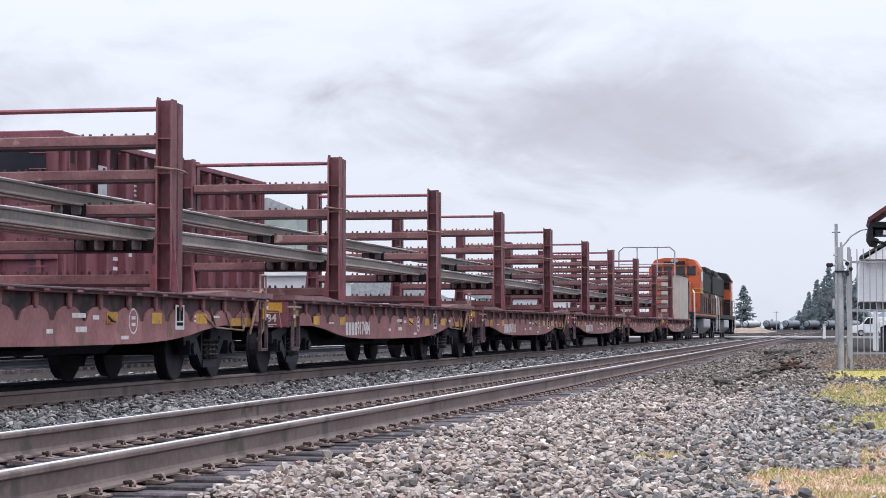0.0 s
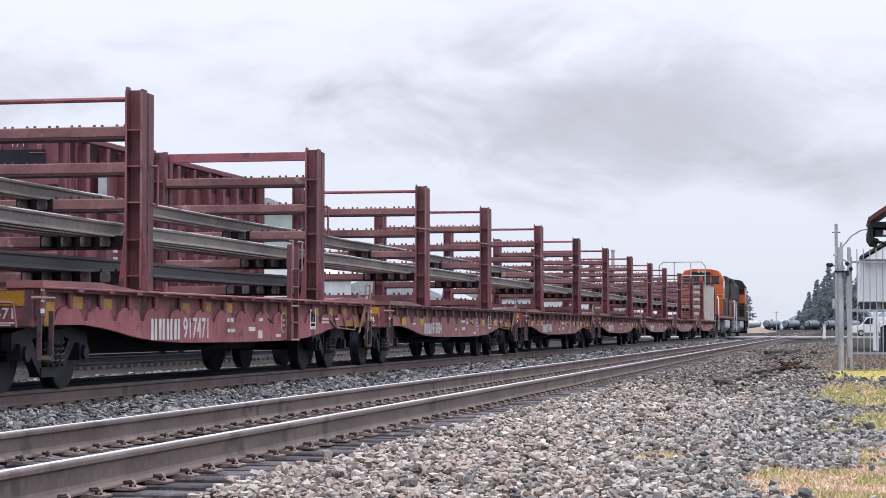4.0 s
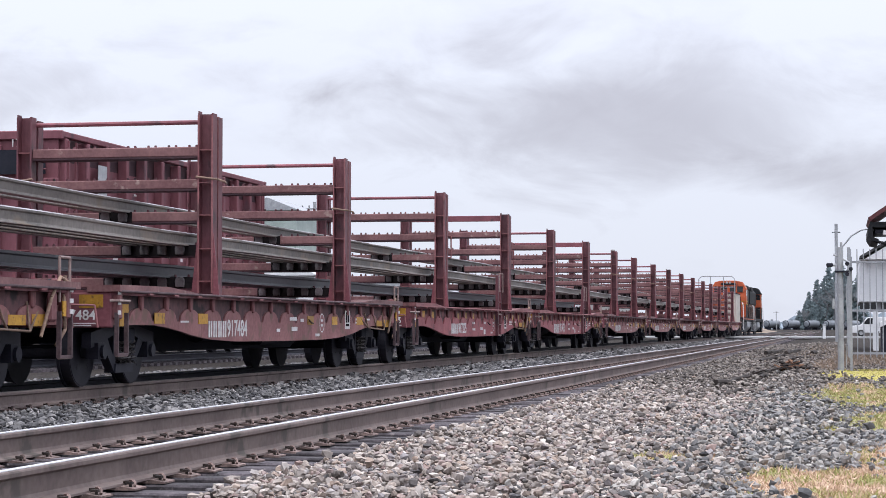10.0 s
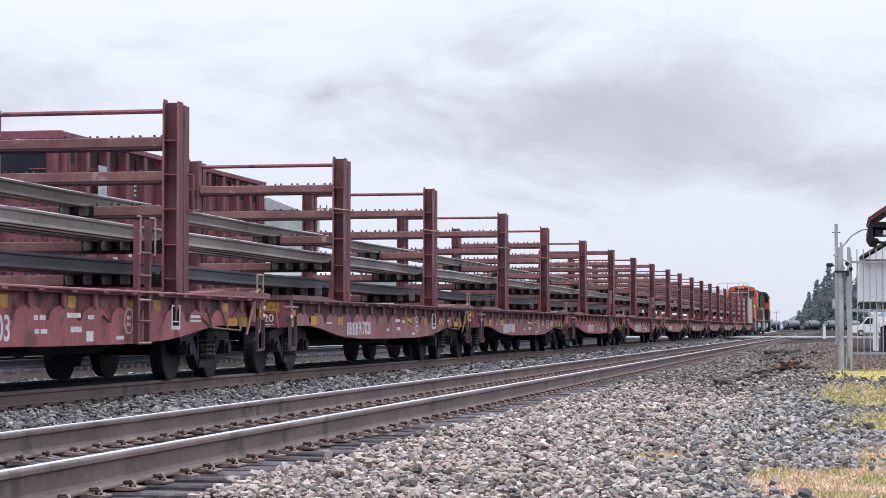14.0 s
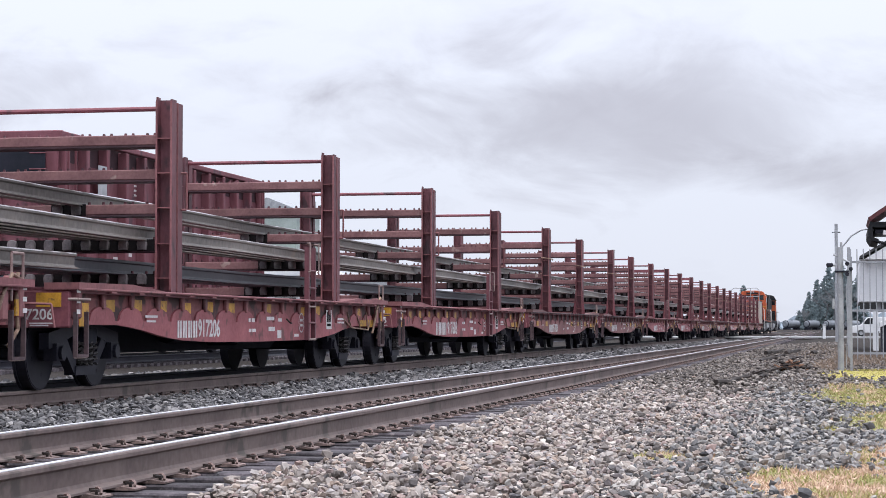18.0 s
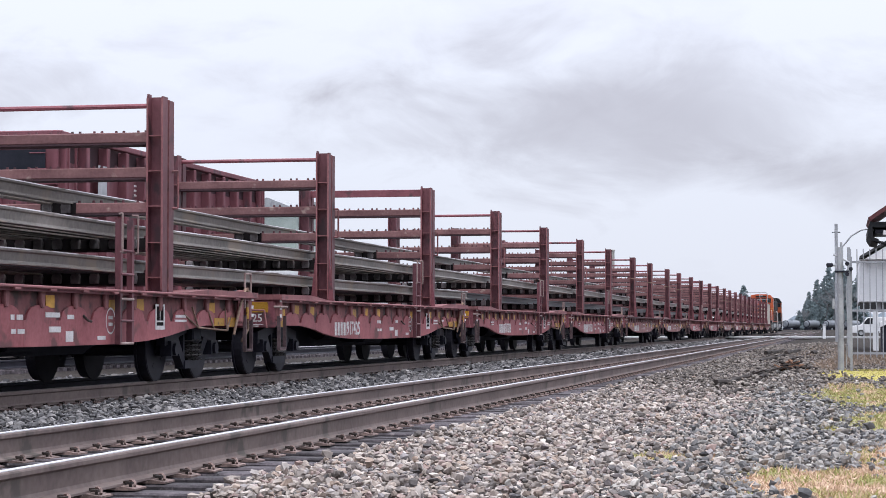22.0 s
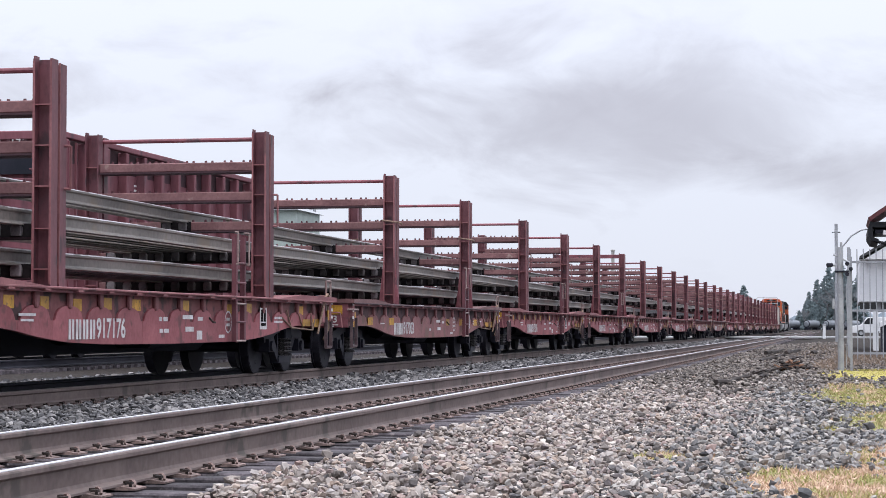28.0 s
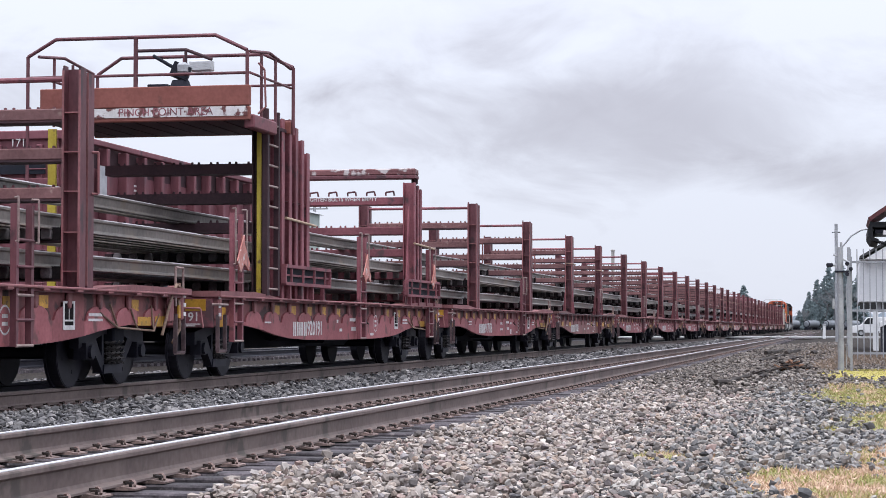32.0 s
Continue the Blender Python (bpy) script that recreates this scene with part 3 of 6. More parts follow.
def wheelset_mesh():
    bm = B()
    rod(bm, (-0.95, 0, 0), (0.95, 0, 0), 0.08, 12)
    for s in (1, -1):
        x = s * (GAUGE / 2 + 0.03)
        rod(bm, (x - 0.065, 0, 0), (x + 0.065, 0, 0), 0.42, 28)
        rod(bm, (x - s * 0.085, 0, 0), (x - s * 0.055, 0, 0), 0.447, 28)
        rod(bm, (x + s * 0.064, 0, 0), (x + s * 0.072, 0, 0), 0.405, 28, None)
        for k in range(4):
            a = k * math.pi / 2 + 0.3
            box(bm, (x + s * 0.074, 0.24 * math.cos(a), 0.24 * math.sin(a)), (0.006, 0.05, 0.05))
    return to_mesh("wheelset", bm, WHEEL_RIM)


def side_frame_mesh():
    """Cast truck side: arched top chord, bellied tension member, two pedestals and a spring window."""
    bm = B()
    top = [(-1.12, 0.47), (-1.12, 0.66), (-0.55, 0.74), (-0.34, 0.80), (0.34, 0.80), (0.55, 0.74), (1.12, 0.66), (1.12, 0.47), (0.72, 0.55), (0.30, 0.64), (-0.30, 0.64), (-0.72, 0.55)]
    prism(bm, top, "x", -0.06, 0.06)
    prism(bm, [(-0.74, 0.55), (-0.56, 0.60), (-0.24, 0.26), (-0.30, 0.16)], "x", -0.055, 0.055)
    prism(bm, [(0.74, 0.55), (0.56, 0.60), (0.24, 0.26), (0.30, 0.16)], "x", -0.055, 0.055)
    prism(bm, [(-0.32, 0.16), (0.32, 0.16), (0.30, 0.27), (-0.30, 0.27)], "x", -0.075, 0.075)
    for s in (1, -1):
        box(bm, (0, s * 0.31, 0.45), (0.11, 0.06, 0.40))
        box(bm, (0.03, s * 0.875, 0.44), (0.16, 0.26, 0.20))
        rod(bm, (0.0, s * 0.875, 0.43), (0.15, s * 0.875, 0.43), 0.085, 12)
    return to_mesh("side_frame", bm, STEEL_DARK)


def spring_mesh():
    bm = B()
    for sx in (0.02, 0.09):
        for sy in (-0.15, 0.0, 0.15):
            pts = [(sx + 0.062 * math.cos(a), sy + 0.062 * math.sin(a), 0.28 + 0.30 * a / (2 * math.pi * 4.5)) for a in (k * math.pi / 3.5 for k in range(32))]
            for p, q in zip(pts, pts[1:]):
                rod(bm, p, q, 0.016, 4)
    return to_mesh("spring", bm, SPRING_STEEL)


SPRING_STEEL = material("dusty_spring_steel", (0.05, 0.047, 0.05), (0.11, 0.10, 0.10), 0.5, metal=0.3, scale=5, grain=40)
WHEELSET, SIDE_FRAME, SPRING = wheelset_mesh(), side_frame_mesh(), spring_mesh()
bm = B()
box(bm, (0, 0, 0.62), (2.3, 0.36, 0.2))
box(bm, (0, 0, 0.78), (0.5, 0.5, 0.14))
BOLSTER = to_mesh("bolster", solid(bm, 0.02), GRIME_SHADE)


def bogie(parent, y):
    b = part("bogie", BOLSTER, None, parent, "dark greasy cast steel bogie", at=pose(0, y, 0))
    for s in (1, -1):
        part("side_frame", SIDE_FRAME, None, b, at=pose(s * 1.0, 0, 0, 0, 0, 0 if s > 0 else 180))
        part("spring", SPRING, None, b, at=pose(s * 1.0, 0, 0, 0, 0, 0 if s > 0 else 180))
        part("wheelset", WHEELSET, None, b, at=pose(0, s * 0.875, 0.42))
    return b


def coupler(parent, s):
    bm = B()
    box(bm, (0, s * 7.93, 0.86), (0.22, 0.75, 0.2))
    box(bm, (0.03, s * 8.36, 0.86), (0.30, 0.26, 0.28))
    part("coupler", solid(bm, 0.03), GRIME_SHADE, parent, "dark knuckle coupler")
    bm = path_rod([(0.35, s * 7.95, 0.80), (0.36, s * 8.12, 0.62), (0.33, s * 8.3, 0.42), (0.25, s * 8.44, 0.36)], 0.025)
    part("air_hose", bm, BLACK, parent)
    bm = path_rod([(0.2, s * 8.22, 1.06), (0.5, s * 8.2, 1.0), (1.36, s * 8.12, 0.98), (1.40, s * 8.12, 0.72)], 0.014)
    part("cut_lever", bm, OXIDE_PALE, parent)


def peg_row(z):
    bm = B()
    for k in range(8):
        for o in (-0.052, 0.052):
            rod(bm, (-1.05 + 0.30 * k + o, 0.09, z), (-1.05 + 0.30 * k + o, 0.09, z + 0.05), 0.026, 7, 0.016)
    return bm


def grab(parent, pts, mat=OXIDE_PALE, label="", name="grab_iron", r=0.013):
    return part(name, path_rod(pts, r), mat, parent, label)


def reflector(parent, y, z, w=0.30, h=0.11, mat=YELLOW, x=FACE + 0.004, name="reflector"):
    bm = B()
    box(bm, (x, y, z), (0.006, w, h))
    return part(name, bm, mat, parent)


def rack(parent, y, paint, pale, tiers=TIERS, top=3.675, heavy=False, braces=True, band=False):
    """One portal of the rail rack: doubled posts on both sides, beams between them."""
    for s in (1, -1):
        for dy in (-0.125, 0.125):
            bm = B()
            h_post(bm, s * 1.33, y + dy, DECK - 0.02, top - (0.03 if dy > 0 else 0))
            if dy < 0:
                box(bm, (s * 1.33 - 0.099, y + dy - 0.02, top + 0.012), (0.018, 0.12, 0.04))
            po = part("post", bm, OXIDE_POST, parent)
            if s > 0:
                # Pale strips paint the light caught by the flange edges.
                for w in (-0.099, 0.099):
                    part("flange_edge", boxes(((1.33 + w, y + dy - 0.094, (DECK + top) / 2), (0.025, 0.009, top - DECK - 0.05))), OXIDE_PALE, po, "pale strip painting the lit edge of the flange")
        for z in tiers:
            part("stiffener", boxes(((s * 1.33, y - 0.155, z - 0.05), (0.18, 0.10, 0.014))), pale, parent)
        if band:
            part("post_handle", path_rod([(s * 1.20, y - 0.225, 2.80), (s * 1.50, y - 0.225, 2.76), (s * 1.52, y + 0.02, 2.75), (s * 1.48, y + 0.27, 2.74)], 0.016), BRAKE_TAN, parent)
        else:
            part("post_handle", path_rod([(s * 1.44, y + 0.16, 2.74), (s * 1.51, y + 0.18, 2.74), (s * 1.51, y + 0.18, 2.26), (s * 1.44, y + 0.16, 2.26)], 0.016), OXIDE_PALE, parent)
        if braces:
            for w in (1, -1):
                bm = B()
                prism(bm, [(s * 1.33 + w * 0.112, DECK), (s * 1.33 + w * 0.20, DECK), (s * 1.33 + w * 0.112, DECK + 0.85)], "y", y - 0.2, y - 0.185)
                part("gusset", bm, paint, parent)
    for i, z in enumerate(tiers):
        bm = B()
        box(bm, (0, y, z - 0.067), (2.44, 0.36, 0.134))
        b = part("rack_beam", solid(bm, 0.012), BEAM, parent)
        # Dark strip painting the shade on the beam's underside.
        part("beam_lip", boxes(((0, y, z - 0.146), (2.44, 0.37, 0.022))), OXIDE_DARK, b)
        tagged(part("peg_strip", peg_row(z), OXIDE_POST, b, at=pose(0, y, 0)), kind="stuff")
    if heavy:
        part("top_bar", solid(boxes(((0, y, 3.575), (2.44, 0.05, 0.15))), 0.008), paint, parent)
    else:
        part("top_bar", rods(((-1.3, y, 3.575), (1.3, y, 3.575), 0.032)), paint, parent)


def ladder(parent, y, z1=2.02, mat=OXIDE_PALE, foot=True):
    """Side ladder with upright grab irons."""
    for dy in (-0.20, 0.20):
        bm = B()
        box(bm, (1.45, y + dy, (0.52 + z1) / 2), (0.07, 0.07, z1 - 0.52))
        part("ladder_rail", bm, mat, parent)
    for z in (0.53, 0.80, 1.06, 1.36, 1.64):
        part("rung", rods(((1.48, y - 0.22, z), (1.48, y + 0.22, z), 0.017)), GRAB_PALE if z in (0.53, 1.06) else mat, parent)
    for dy in (-0.27, 0.27):
        grab(parent, [(1.49, y + dy, 1.62), (1.52, y + dy, 1.62), (1.52, y + dy, z1 + 0.06), (1.46, y + dy * 0.8, z1 + 0.06)], GRAB_PALE, r=0.013)


def brake_stand(parent, s):
    """End step frame with its grab irons and foot stirrups."""
    y = 7.78 if s > 0 else 0.12 - REAR
    bm = B()
    prism(bm, [(y - 0.18, 0.90), (y - 0.18, 0.385), (y + 0.18, 0.385), (y + 0.18, 0.90), (y + 0.15, 0.90), (y + 0.15, 0.415), (y - 0.15, 0.415), (y - 0.15, 0.90)], "x", 1.415, 1.465)
    st = part("stirrup", bm, POCKET, parent, "steel foot stirrup")
    part("tread", rods(((1.44, y - 0.17, 0.39), (1.44, y + 0.17, 0.39), 0.022)), GRAB_PALE, st, "worn pale tread")
    if s > 0:
        bm = path_rod([(1.44, y - 0.16, 1.0), (1.44, y - 0.16, 1.50), (1.44, y + 0.14, 1.50), (1.44, y + 0.14, 1.0)], 0.017)
        part("grab_iron", bm, GRAB_PALE, parent)
    else:
        part("grab_iron", path_rod([(1.38, y + 0.2, 1.04), (1.48, y + 0.16, 1.04), (1.48, y - 0.22, 1.04), (1.38, y - 0.24, 1.04)], 0.017), GRAB_PALE, parent)
    if s > 0:
        bm = B()
        prism(bm, [(y + 0.0, 1.06), (y + 0.05, 1.27), (y + 0.20, 1.27), (y + 0.24, 1.12), (y + 0.20, 0.78), (y + 0.06, 0.74)], "x", 1.24, 1.38)
        part("brake_housing", solid(bm, 0.02), OXIDE_PALE, parent, "bleached oxide-red hand brake housing")
        part("brake_wheel", rods(((1.19, y + 0.15, 1.10), (1.23, y + 0.15, 1.10), 0.17), n=14), STEEL_DARK, parent)
        part("brake_chain", path_rod([(1.40, y + 0.1, 1.3), (1.43, y + 0.0, 1.0), (1.42, y + 0.06, 0.7), (1.38, y - 0.1, 0.52)], 0.022), BRAKE_TAN, parent)
    if s > 0:
        part("end_marker_plate", boxes(((1.44, y + 0.0, 0.93), (0.02, 0.13, 0.17))), YELLOW, parent)


def flat_car(paint, pale, with_ladder=True, heavy=False, braces=True, seed=0, side=None):
    rng = random.Random(seed)
    car = thing("flat_car", "red-brown railway flat car with tall welded racks for carrying rails", "flat car", group="flat cars of the rail train")
    bm = boxes(((0, (7.95 - REAR - 0.05) / 2, DECK - 0.03), (2 * HALF, 8.0 + REAR, 0.06)))
    part("deck", bm, paint, car, "rusty red-brown steel deck")
    for s in (1, -1):
        part("side_sill", sill_mesh(s), SILL_RED if side else GRIMY_SHADED_SIDE, car, "fish-bellied side sill")
        bm = boxes(((s * 1.475, (7.95 - REAR - 0.05) / 2, DECK - 0.014), (0.06, 8.0 + REAR, 0.034)))
        part("deck_edge", solid(bm, 0.01), pale if side else POCKET, car)
        for e in (1, -1):
            bm = B()
            tip = 8.1 if e > 0 else REAR + 0.1
            prism(bm, [(e * 4.7, DECK + 0.008), (e * 5.9, DECK + 0.070), (e * tip, DECK + 0.060), (e * tip, DECK - 0.02), (e * 4.7, DECK - 0.005)], "x", s * 1.08, s * 1.50)
            part("end_plate", bm, pale if side else BEAM, car)
        hidden = B()
        for k in range(15):
            y = -6.55 + 0.97 * k
            bm = B() if s > 0 else hidden
            prism(bm, [(y - 0.062, 1.125), (y + 0.062, 1.125), (y + 0.052, 0.985), (y + 0.034, 0.935), (y - 0.034, 0.935), (y - 0.052, 0.985)], "x", s * 1.342, s * 1.392)
            if s < 0:
                continue
            part("stake_pocket", solid(bm, 0.012), pale, car)
            part("pocket_shim", boxes(((s * 1.492, y, DECK - 0.038), (0.034, 0.16, 0.022))), pale, car)
            if abs(y) < 7.4:
                part("side_panel", belly_panel(y - 0.4835, y + 0.4835, s), side or PANEL, car)
        if s < 0:
            tagged(part("stake_pockets", hidden, pale, car), kind="stuff")
        for e in (1, -1):
            bm = B()
            box(bm, (s * 1.352, 7.70 if e > 0 else -7.29, 0.86), (0.024, 0.42 if e > 0 else 0.5, 0.22))
            part("side_panel", bm, side or PANEL, car)
    for e in (1, -1):
        tip = 7.93 if e > 0 else REAR + 0.03
        bm = boxes(((0, e * tip, 0.93), (2.76, 0.10, 0.42)), ((0, e * (tip + 0.07), 0.98), (0.7, 0.12, 0.36)))
        part("end_sill", solid(bm, 0.015), paint, car)
        coupler(car, e)
        brake_stand(car, e)
        if e > 0:
            reflector(car, 6.62, 0.80, 0.46, 0.11, YELLOW, FACE + 0.004, "end_marker")
            reflector(car, 7.22, 0.80, 0.40, 0.13, YELLOW, FACE + 0.004, "end_marker")
        else:
            reflector(car, -7.16, 0.87, 0.30, 0.27, YELLOW, 1.370, "end_marker")
            part("end_plate_marker", boxes(((1.13, -REAR - 0.086, 1.035), (0.30, 0.012, 0.16))), YELLOW, car, "dusty yellow plate on the end sill")
            for k, (w, z) in enumerate(((0.30, 0.77), (0.22, 0.745))):
                part("end_stencil_bar", boxes(((1.05 - 0.03 * k, -REAR - 0.084, z), (w, 0.006, 0.014))), WHITE, car)
        for k in range(3):
            reflector(car, e * (tip - 0.01), 0.90 + 0.12 * k, 0.10, 0.05, WHITE, 1.464, "white_stripe")
        part("end_bracket", solid(boxes(((1.38, e * (tip - 0.07), 1.0), (0.16, 0.14, 0.36))), 0.02), pale, car)
        bogie(car, e * 6.33)
        rack(car, e * 4.24, paint, pale, heavy=heavy and e > 0, braces=braces, band=side is None)
    bm = B()
    prism(bm, [(-7.8, 1.1), (-7.8, 0.7), (-5.0, 0.6), (-4.2, 0.38), (4.2, 0.38), (5.0, 0.6), (7.8, 0.7), (7.8, 1.1)], "x", -0.3, 0.3)
    part("centre_sill", bm, GRIME_SHADE, car, "black centre sill with under-car shade in its colour")
    part("brake_valve", solid(boxes(((0.62, 0.9, 0.66), (0.5, 0.9, 0.42))), 0.03), GRIME_SHADE, car)
    part("brake_reservoir", rods(((0.55, -1.9, 0.70), (0.55, -0.4, 0.70), 0.2), n=12), GRIME_SHADE, car, "dark air reservoir")
    bm = path_rod([(1.36, 5.1, 0.9), (1.40, 5.6, 0.72), (1.40, 6.9, 0.68), (1.36, 7.2, 0.9)], 0.013)
    part("brake_rod", bm, BRAKE_TAN, car)
    part("hand_brake_lever", path_rod([(1.44, 7.9, 1.22), (1.46, 7.6, 1.28), (1.46, 7.35, 1.05), (1.42, 7.15, 0.62)], 0.02), BRAKE_TAN, car)
    part("brake_chain_guard", solid(boxes(((1.42, 7.45, 0.95), (0.06, 0.20, 0.34))), 0.03), pale, car)
    for a, b in (((1.4, 5.6, 0.72), (1.36, 5.45, 1.0)), ((1.4, 6.3, 0.70), (1.36, 6.1, 1.0)), ((1.4, 6.9, 0.68), (1.36, 6.9, 1.0))):
        part("brake_strut", rods((a, b, 0.013)), BRAKE_TAN, car)
    # reflectors and stencilled marks on both sides
    if side:
        for k in range(14):
            if rng.random() < 0.55:
                reflector(car, -6.55 + 0.97 * k + 0.25, 0.99 + rng.uniform(-0.015, 0.02), rng.uniform(0.24, 0.33), 0.14, YELLOW, 1.362)
    else:
        for y in (-5.7, -3.9, -0.75, 1.5, 3.3, 5.15):
            if rng.random() < 0.85:
                reflector(car, y + rng.uniform(-0.2, 0.2), 0.84, rng.uniform(0.34, 0.48), 0.14)
    for y, z, w, h in ((-0.55, 0.83, 0.10, 0.055), (-0.36, 0.83, 0.16, 0.055), (-0.52, 0.68, 0.12, 0.05), (-0.32, 0.68, 0.18, 0.05), (0.55, 0.86, 0.42, 0.055), (0.62, 0.70, 0.34, 0.065), (1.08, 0.84, 0.20, 0.05), (1.05, 0.62, 0.22, 0.12),
                       (-4.85, 0.86, 0.46, 0.03), (-4.85, 0.80, 0.34, 0.025), (2.05, 0.60, 0.26, 0.045), (4.95, 0.87, 0.42, 0.035), (4.95, 0.81, 0.46, 0.03), (5.7, 0.87, 0.30, 0.03)):
        if rng.random() < 0.8:
            reflector(car, y, z, w, h, WHITE, FACE + 0.003, "stencil_bar")
    for y, z in ((1.52, 0.80),):
        part("lift_hook", path_rod([(FACE, y - 0.05, z + 0.06), (FACE + 0.05, y - 0.02, z), (FACE + 0.05, y + 0.08, z - 0.01)], 0.014), SPIKE, car)
    # dial ring and consolidated stencil frame
    ring = [[(r * math.cos(math.pi * k / 12), r * math.sin(math.pi * k / 12)) for k in range(24)] for r in (0.16, 0.138)]
    bm = B()
    vs = [[bm.verts.new((FACE + 0.004, 2.35 + a, 0.80 + b)) for a, b in row] for row in ring]
    for k in range(24):
        bm.faces.new((vs[0][k], vs[0][(k + 1) % 24], vs[1][(k + 1) % 24], vs[1][k]))
    part("stencil_ring", bm, WHITE, car)
    for z in (0.87, 0.79):
        reflector(car, 2.35, z - 0.03, 0.14, 0.04, WHITE, FACE + 0.003, "stencil_bar")
    reflector(car, 4.12, 0.86, 0.27, 0.29, MATT_BLACK, FACE + 0.002, "stencil_panel")
    bm = B()
    for c, w, h in (((3.965, 0.86), 0.045, 0.32), ((4.275, 0.86), 0.045, 0.32), ((4.12, 0.72), 0.34, 0.05), ((4.12, 1.005), 0.34, 0.025), ((4.12, 0.80), 0.30, 0.02), ((4.12, 0.90), 0.016, 0.2)):
        box(bm, (FACE + 0.005, *c), (0.006, w, h))
    part("stencil_frame", bm, WHITE, car)
    if with_ladder:
        ladder(car, 2.6, mat=OXIDE_POST)
    return car


def number_marks(car, digits, y=-3.60, large=False):
    """Blank bars for the owner's mark, then the car's number; its end is repeated on the end sill."""
    pitch, size, gap = (0.30, 0.385, 1.88) if large else (0.218, 0.325, 1.38)
    for k in range(4):
        bm = B()
        for dy, w in ((-0.21, 0.30), (0.24, 0.27)):
            box(bm, (FACE + 0.004, y + pitch * (k + 0.5 + dy), 0.70), (0.005, w * pitch, size * 0.70))
        part("mark_bar", bm, WHITE, car)
    part("number", text_mesh(digits, size, WHITE, bold=0.006), None, car, "white stencilled car number", at=pose(FACE + 0.004, y + gap, 0.70, 90, 0, 90))
    part("end_number", text_mesh(digits[-4:], 0.17, WHITE, bold=0.002), None, car, at=pose(1.02, -REAR - 0.085, 0.865, 90, 0, 0))


def shoe_row(parent, y, z, x0, x1):
    """Grey rail shoes on a loaded beam, the shade between them an added black strip."""
    part("shoe_backing", boxes((((x0 + x1) / 2, y - 0.188, z - 0.068), (x1 - x0, 0.012, 0.15))), MATT_BLACK, parent)
    x = x0 + 0.1
    while x < x1 - 0.04:
        part("rail_shoe", SHOE_MESH, None, parent, at=pose(x, y - 0.215, z - 0.055))
        x += 0.255


SHOE = material("dull_grey_shoe_steel", (0.085, 0.078, 0.083), (0.20, 0.18, 0.183), 0.7, scale=6, grain=40, spread=0.2)
bm = B()
prism(bm, [(-0.058, -0.075), (0.058, -0.075), (0.066, 0.01), (0.05, 0.055), (0.0, 0.068), (-0.05, 0.055), (-0.066, 0.01)], "y", -0.03, 0.03)
SHOE_MESH = to_mesh("rail_shoe", solid(bm, 0.008), SHOE)
CARS = []                                      # every carriage with its place in the train at 16 s
KNOWN = {20: 20.0, 11: 11.1, 9: 9.15, 8: 8.12, 7: 6.99, 6: 6.07, 5: 5.01, 4: 3.97, 3: 2.98, 2: 1.97, 1: 0.92, 0: 0.02, -1: -1.02, -2: -2.03, -3: -3.02, -4: -4.04, -5: -5.10, -6: -5.99, -7: -7.10,
         -8: -8.02, -9: -9.08, -10: -10.08, -11: -11.07, -12: -12.07, -13: -13.09, -14: -14.11, -15: -15.11, -16: -16.11, -17: -17.14, -18: -18.08, -19: -19.13, -20: -20.12, -21: -20.95, -22: -22.2, -23: -23.12, -26: -26.2}


def post_at(n):
    """Place along the track, at 16 s, of the nth rack."""
    keys = sorted(KNOWN)
    return 114.6 + 8.466 * float(np.interp(n, keys, [KNOWN[k] for k in keys]))


numbers = {0: "917084", -2: "917471", -4: "917225", -6: "917484", -8: "917020", -10: "917603", -12: "917206", -14: "917425", -16: "917276", -18: "917003", -20: "917176", 2: "917484", 4: "917112", 6: "917090"}
RACK_PARTS = ("post", "stiffener", "gusset", "rack_beam", "top_bar", "post_handle")


def car_centre(n):
    return 114.6 + 8.466 * (1.005 * (n + 0.5) - 0.03)


def shift_racks(car, n):
    """Each car's two racks stand where its own builder put them."""
    for ob in car.children:
        if ob.name.split(".")[0] in RACK_PARTS:
            front = ob.bound_box[0][1] > 0
            ob.location.y = post_at(n + 1) - car_centre(n) - 4.24 if front else post_at(n) - car_centre(n) + 4.24


plain = flat_car(OXIDE, OXIDE_PALE, seed=1, with_ladder=True, heavy=True, braces=True, side=OXIDE_RED)
bare = flat_car(OXIDE, OXIDE_PALE, seed=4, with_ladder=False)
third = flat_car(OXIDE, OXIDE_PALE, seed=7, with_ladder=True, braces=False, side=OXIDE_RED)
# their first places are taken by two cars of the train; the rest are copies
WHICH = {8: bare, 6: bare, 4: bare, 2: bare, 0: bare, -2: plain, -4: plain, -6: bare, -8: bare, -10: third, -12: third, -14: plain, -16: third, -18: bare, -20: third, -24: third, -26: plain}
used = set()
for n, src in WHICH.items():
    yc = car_centre(n)
    m = pose(XT, yc, 0)
    if src.name in used:
        car = copy_thing(src, m)
    else:
        car = src
        car.matrix_basis = m
        used.add(src.name)
    CARS.append((car, yc, n))
for car, yc, n in CARS:
    shift_racks(car, n)
for car, yc, n in CARS:
    if n == -18:
        ladder(car, 3.35, mat=OXIDE_POST)
    if n in numbers:
        number_marks(car, numbers[n], {-10: -3.68, -4: -3.26, -8: -3.60, -20: -3.70}.get(n, -3.86), n in (-2, -10))


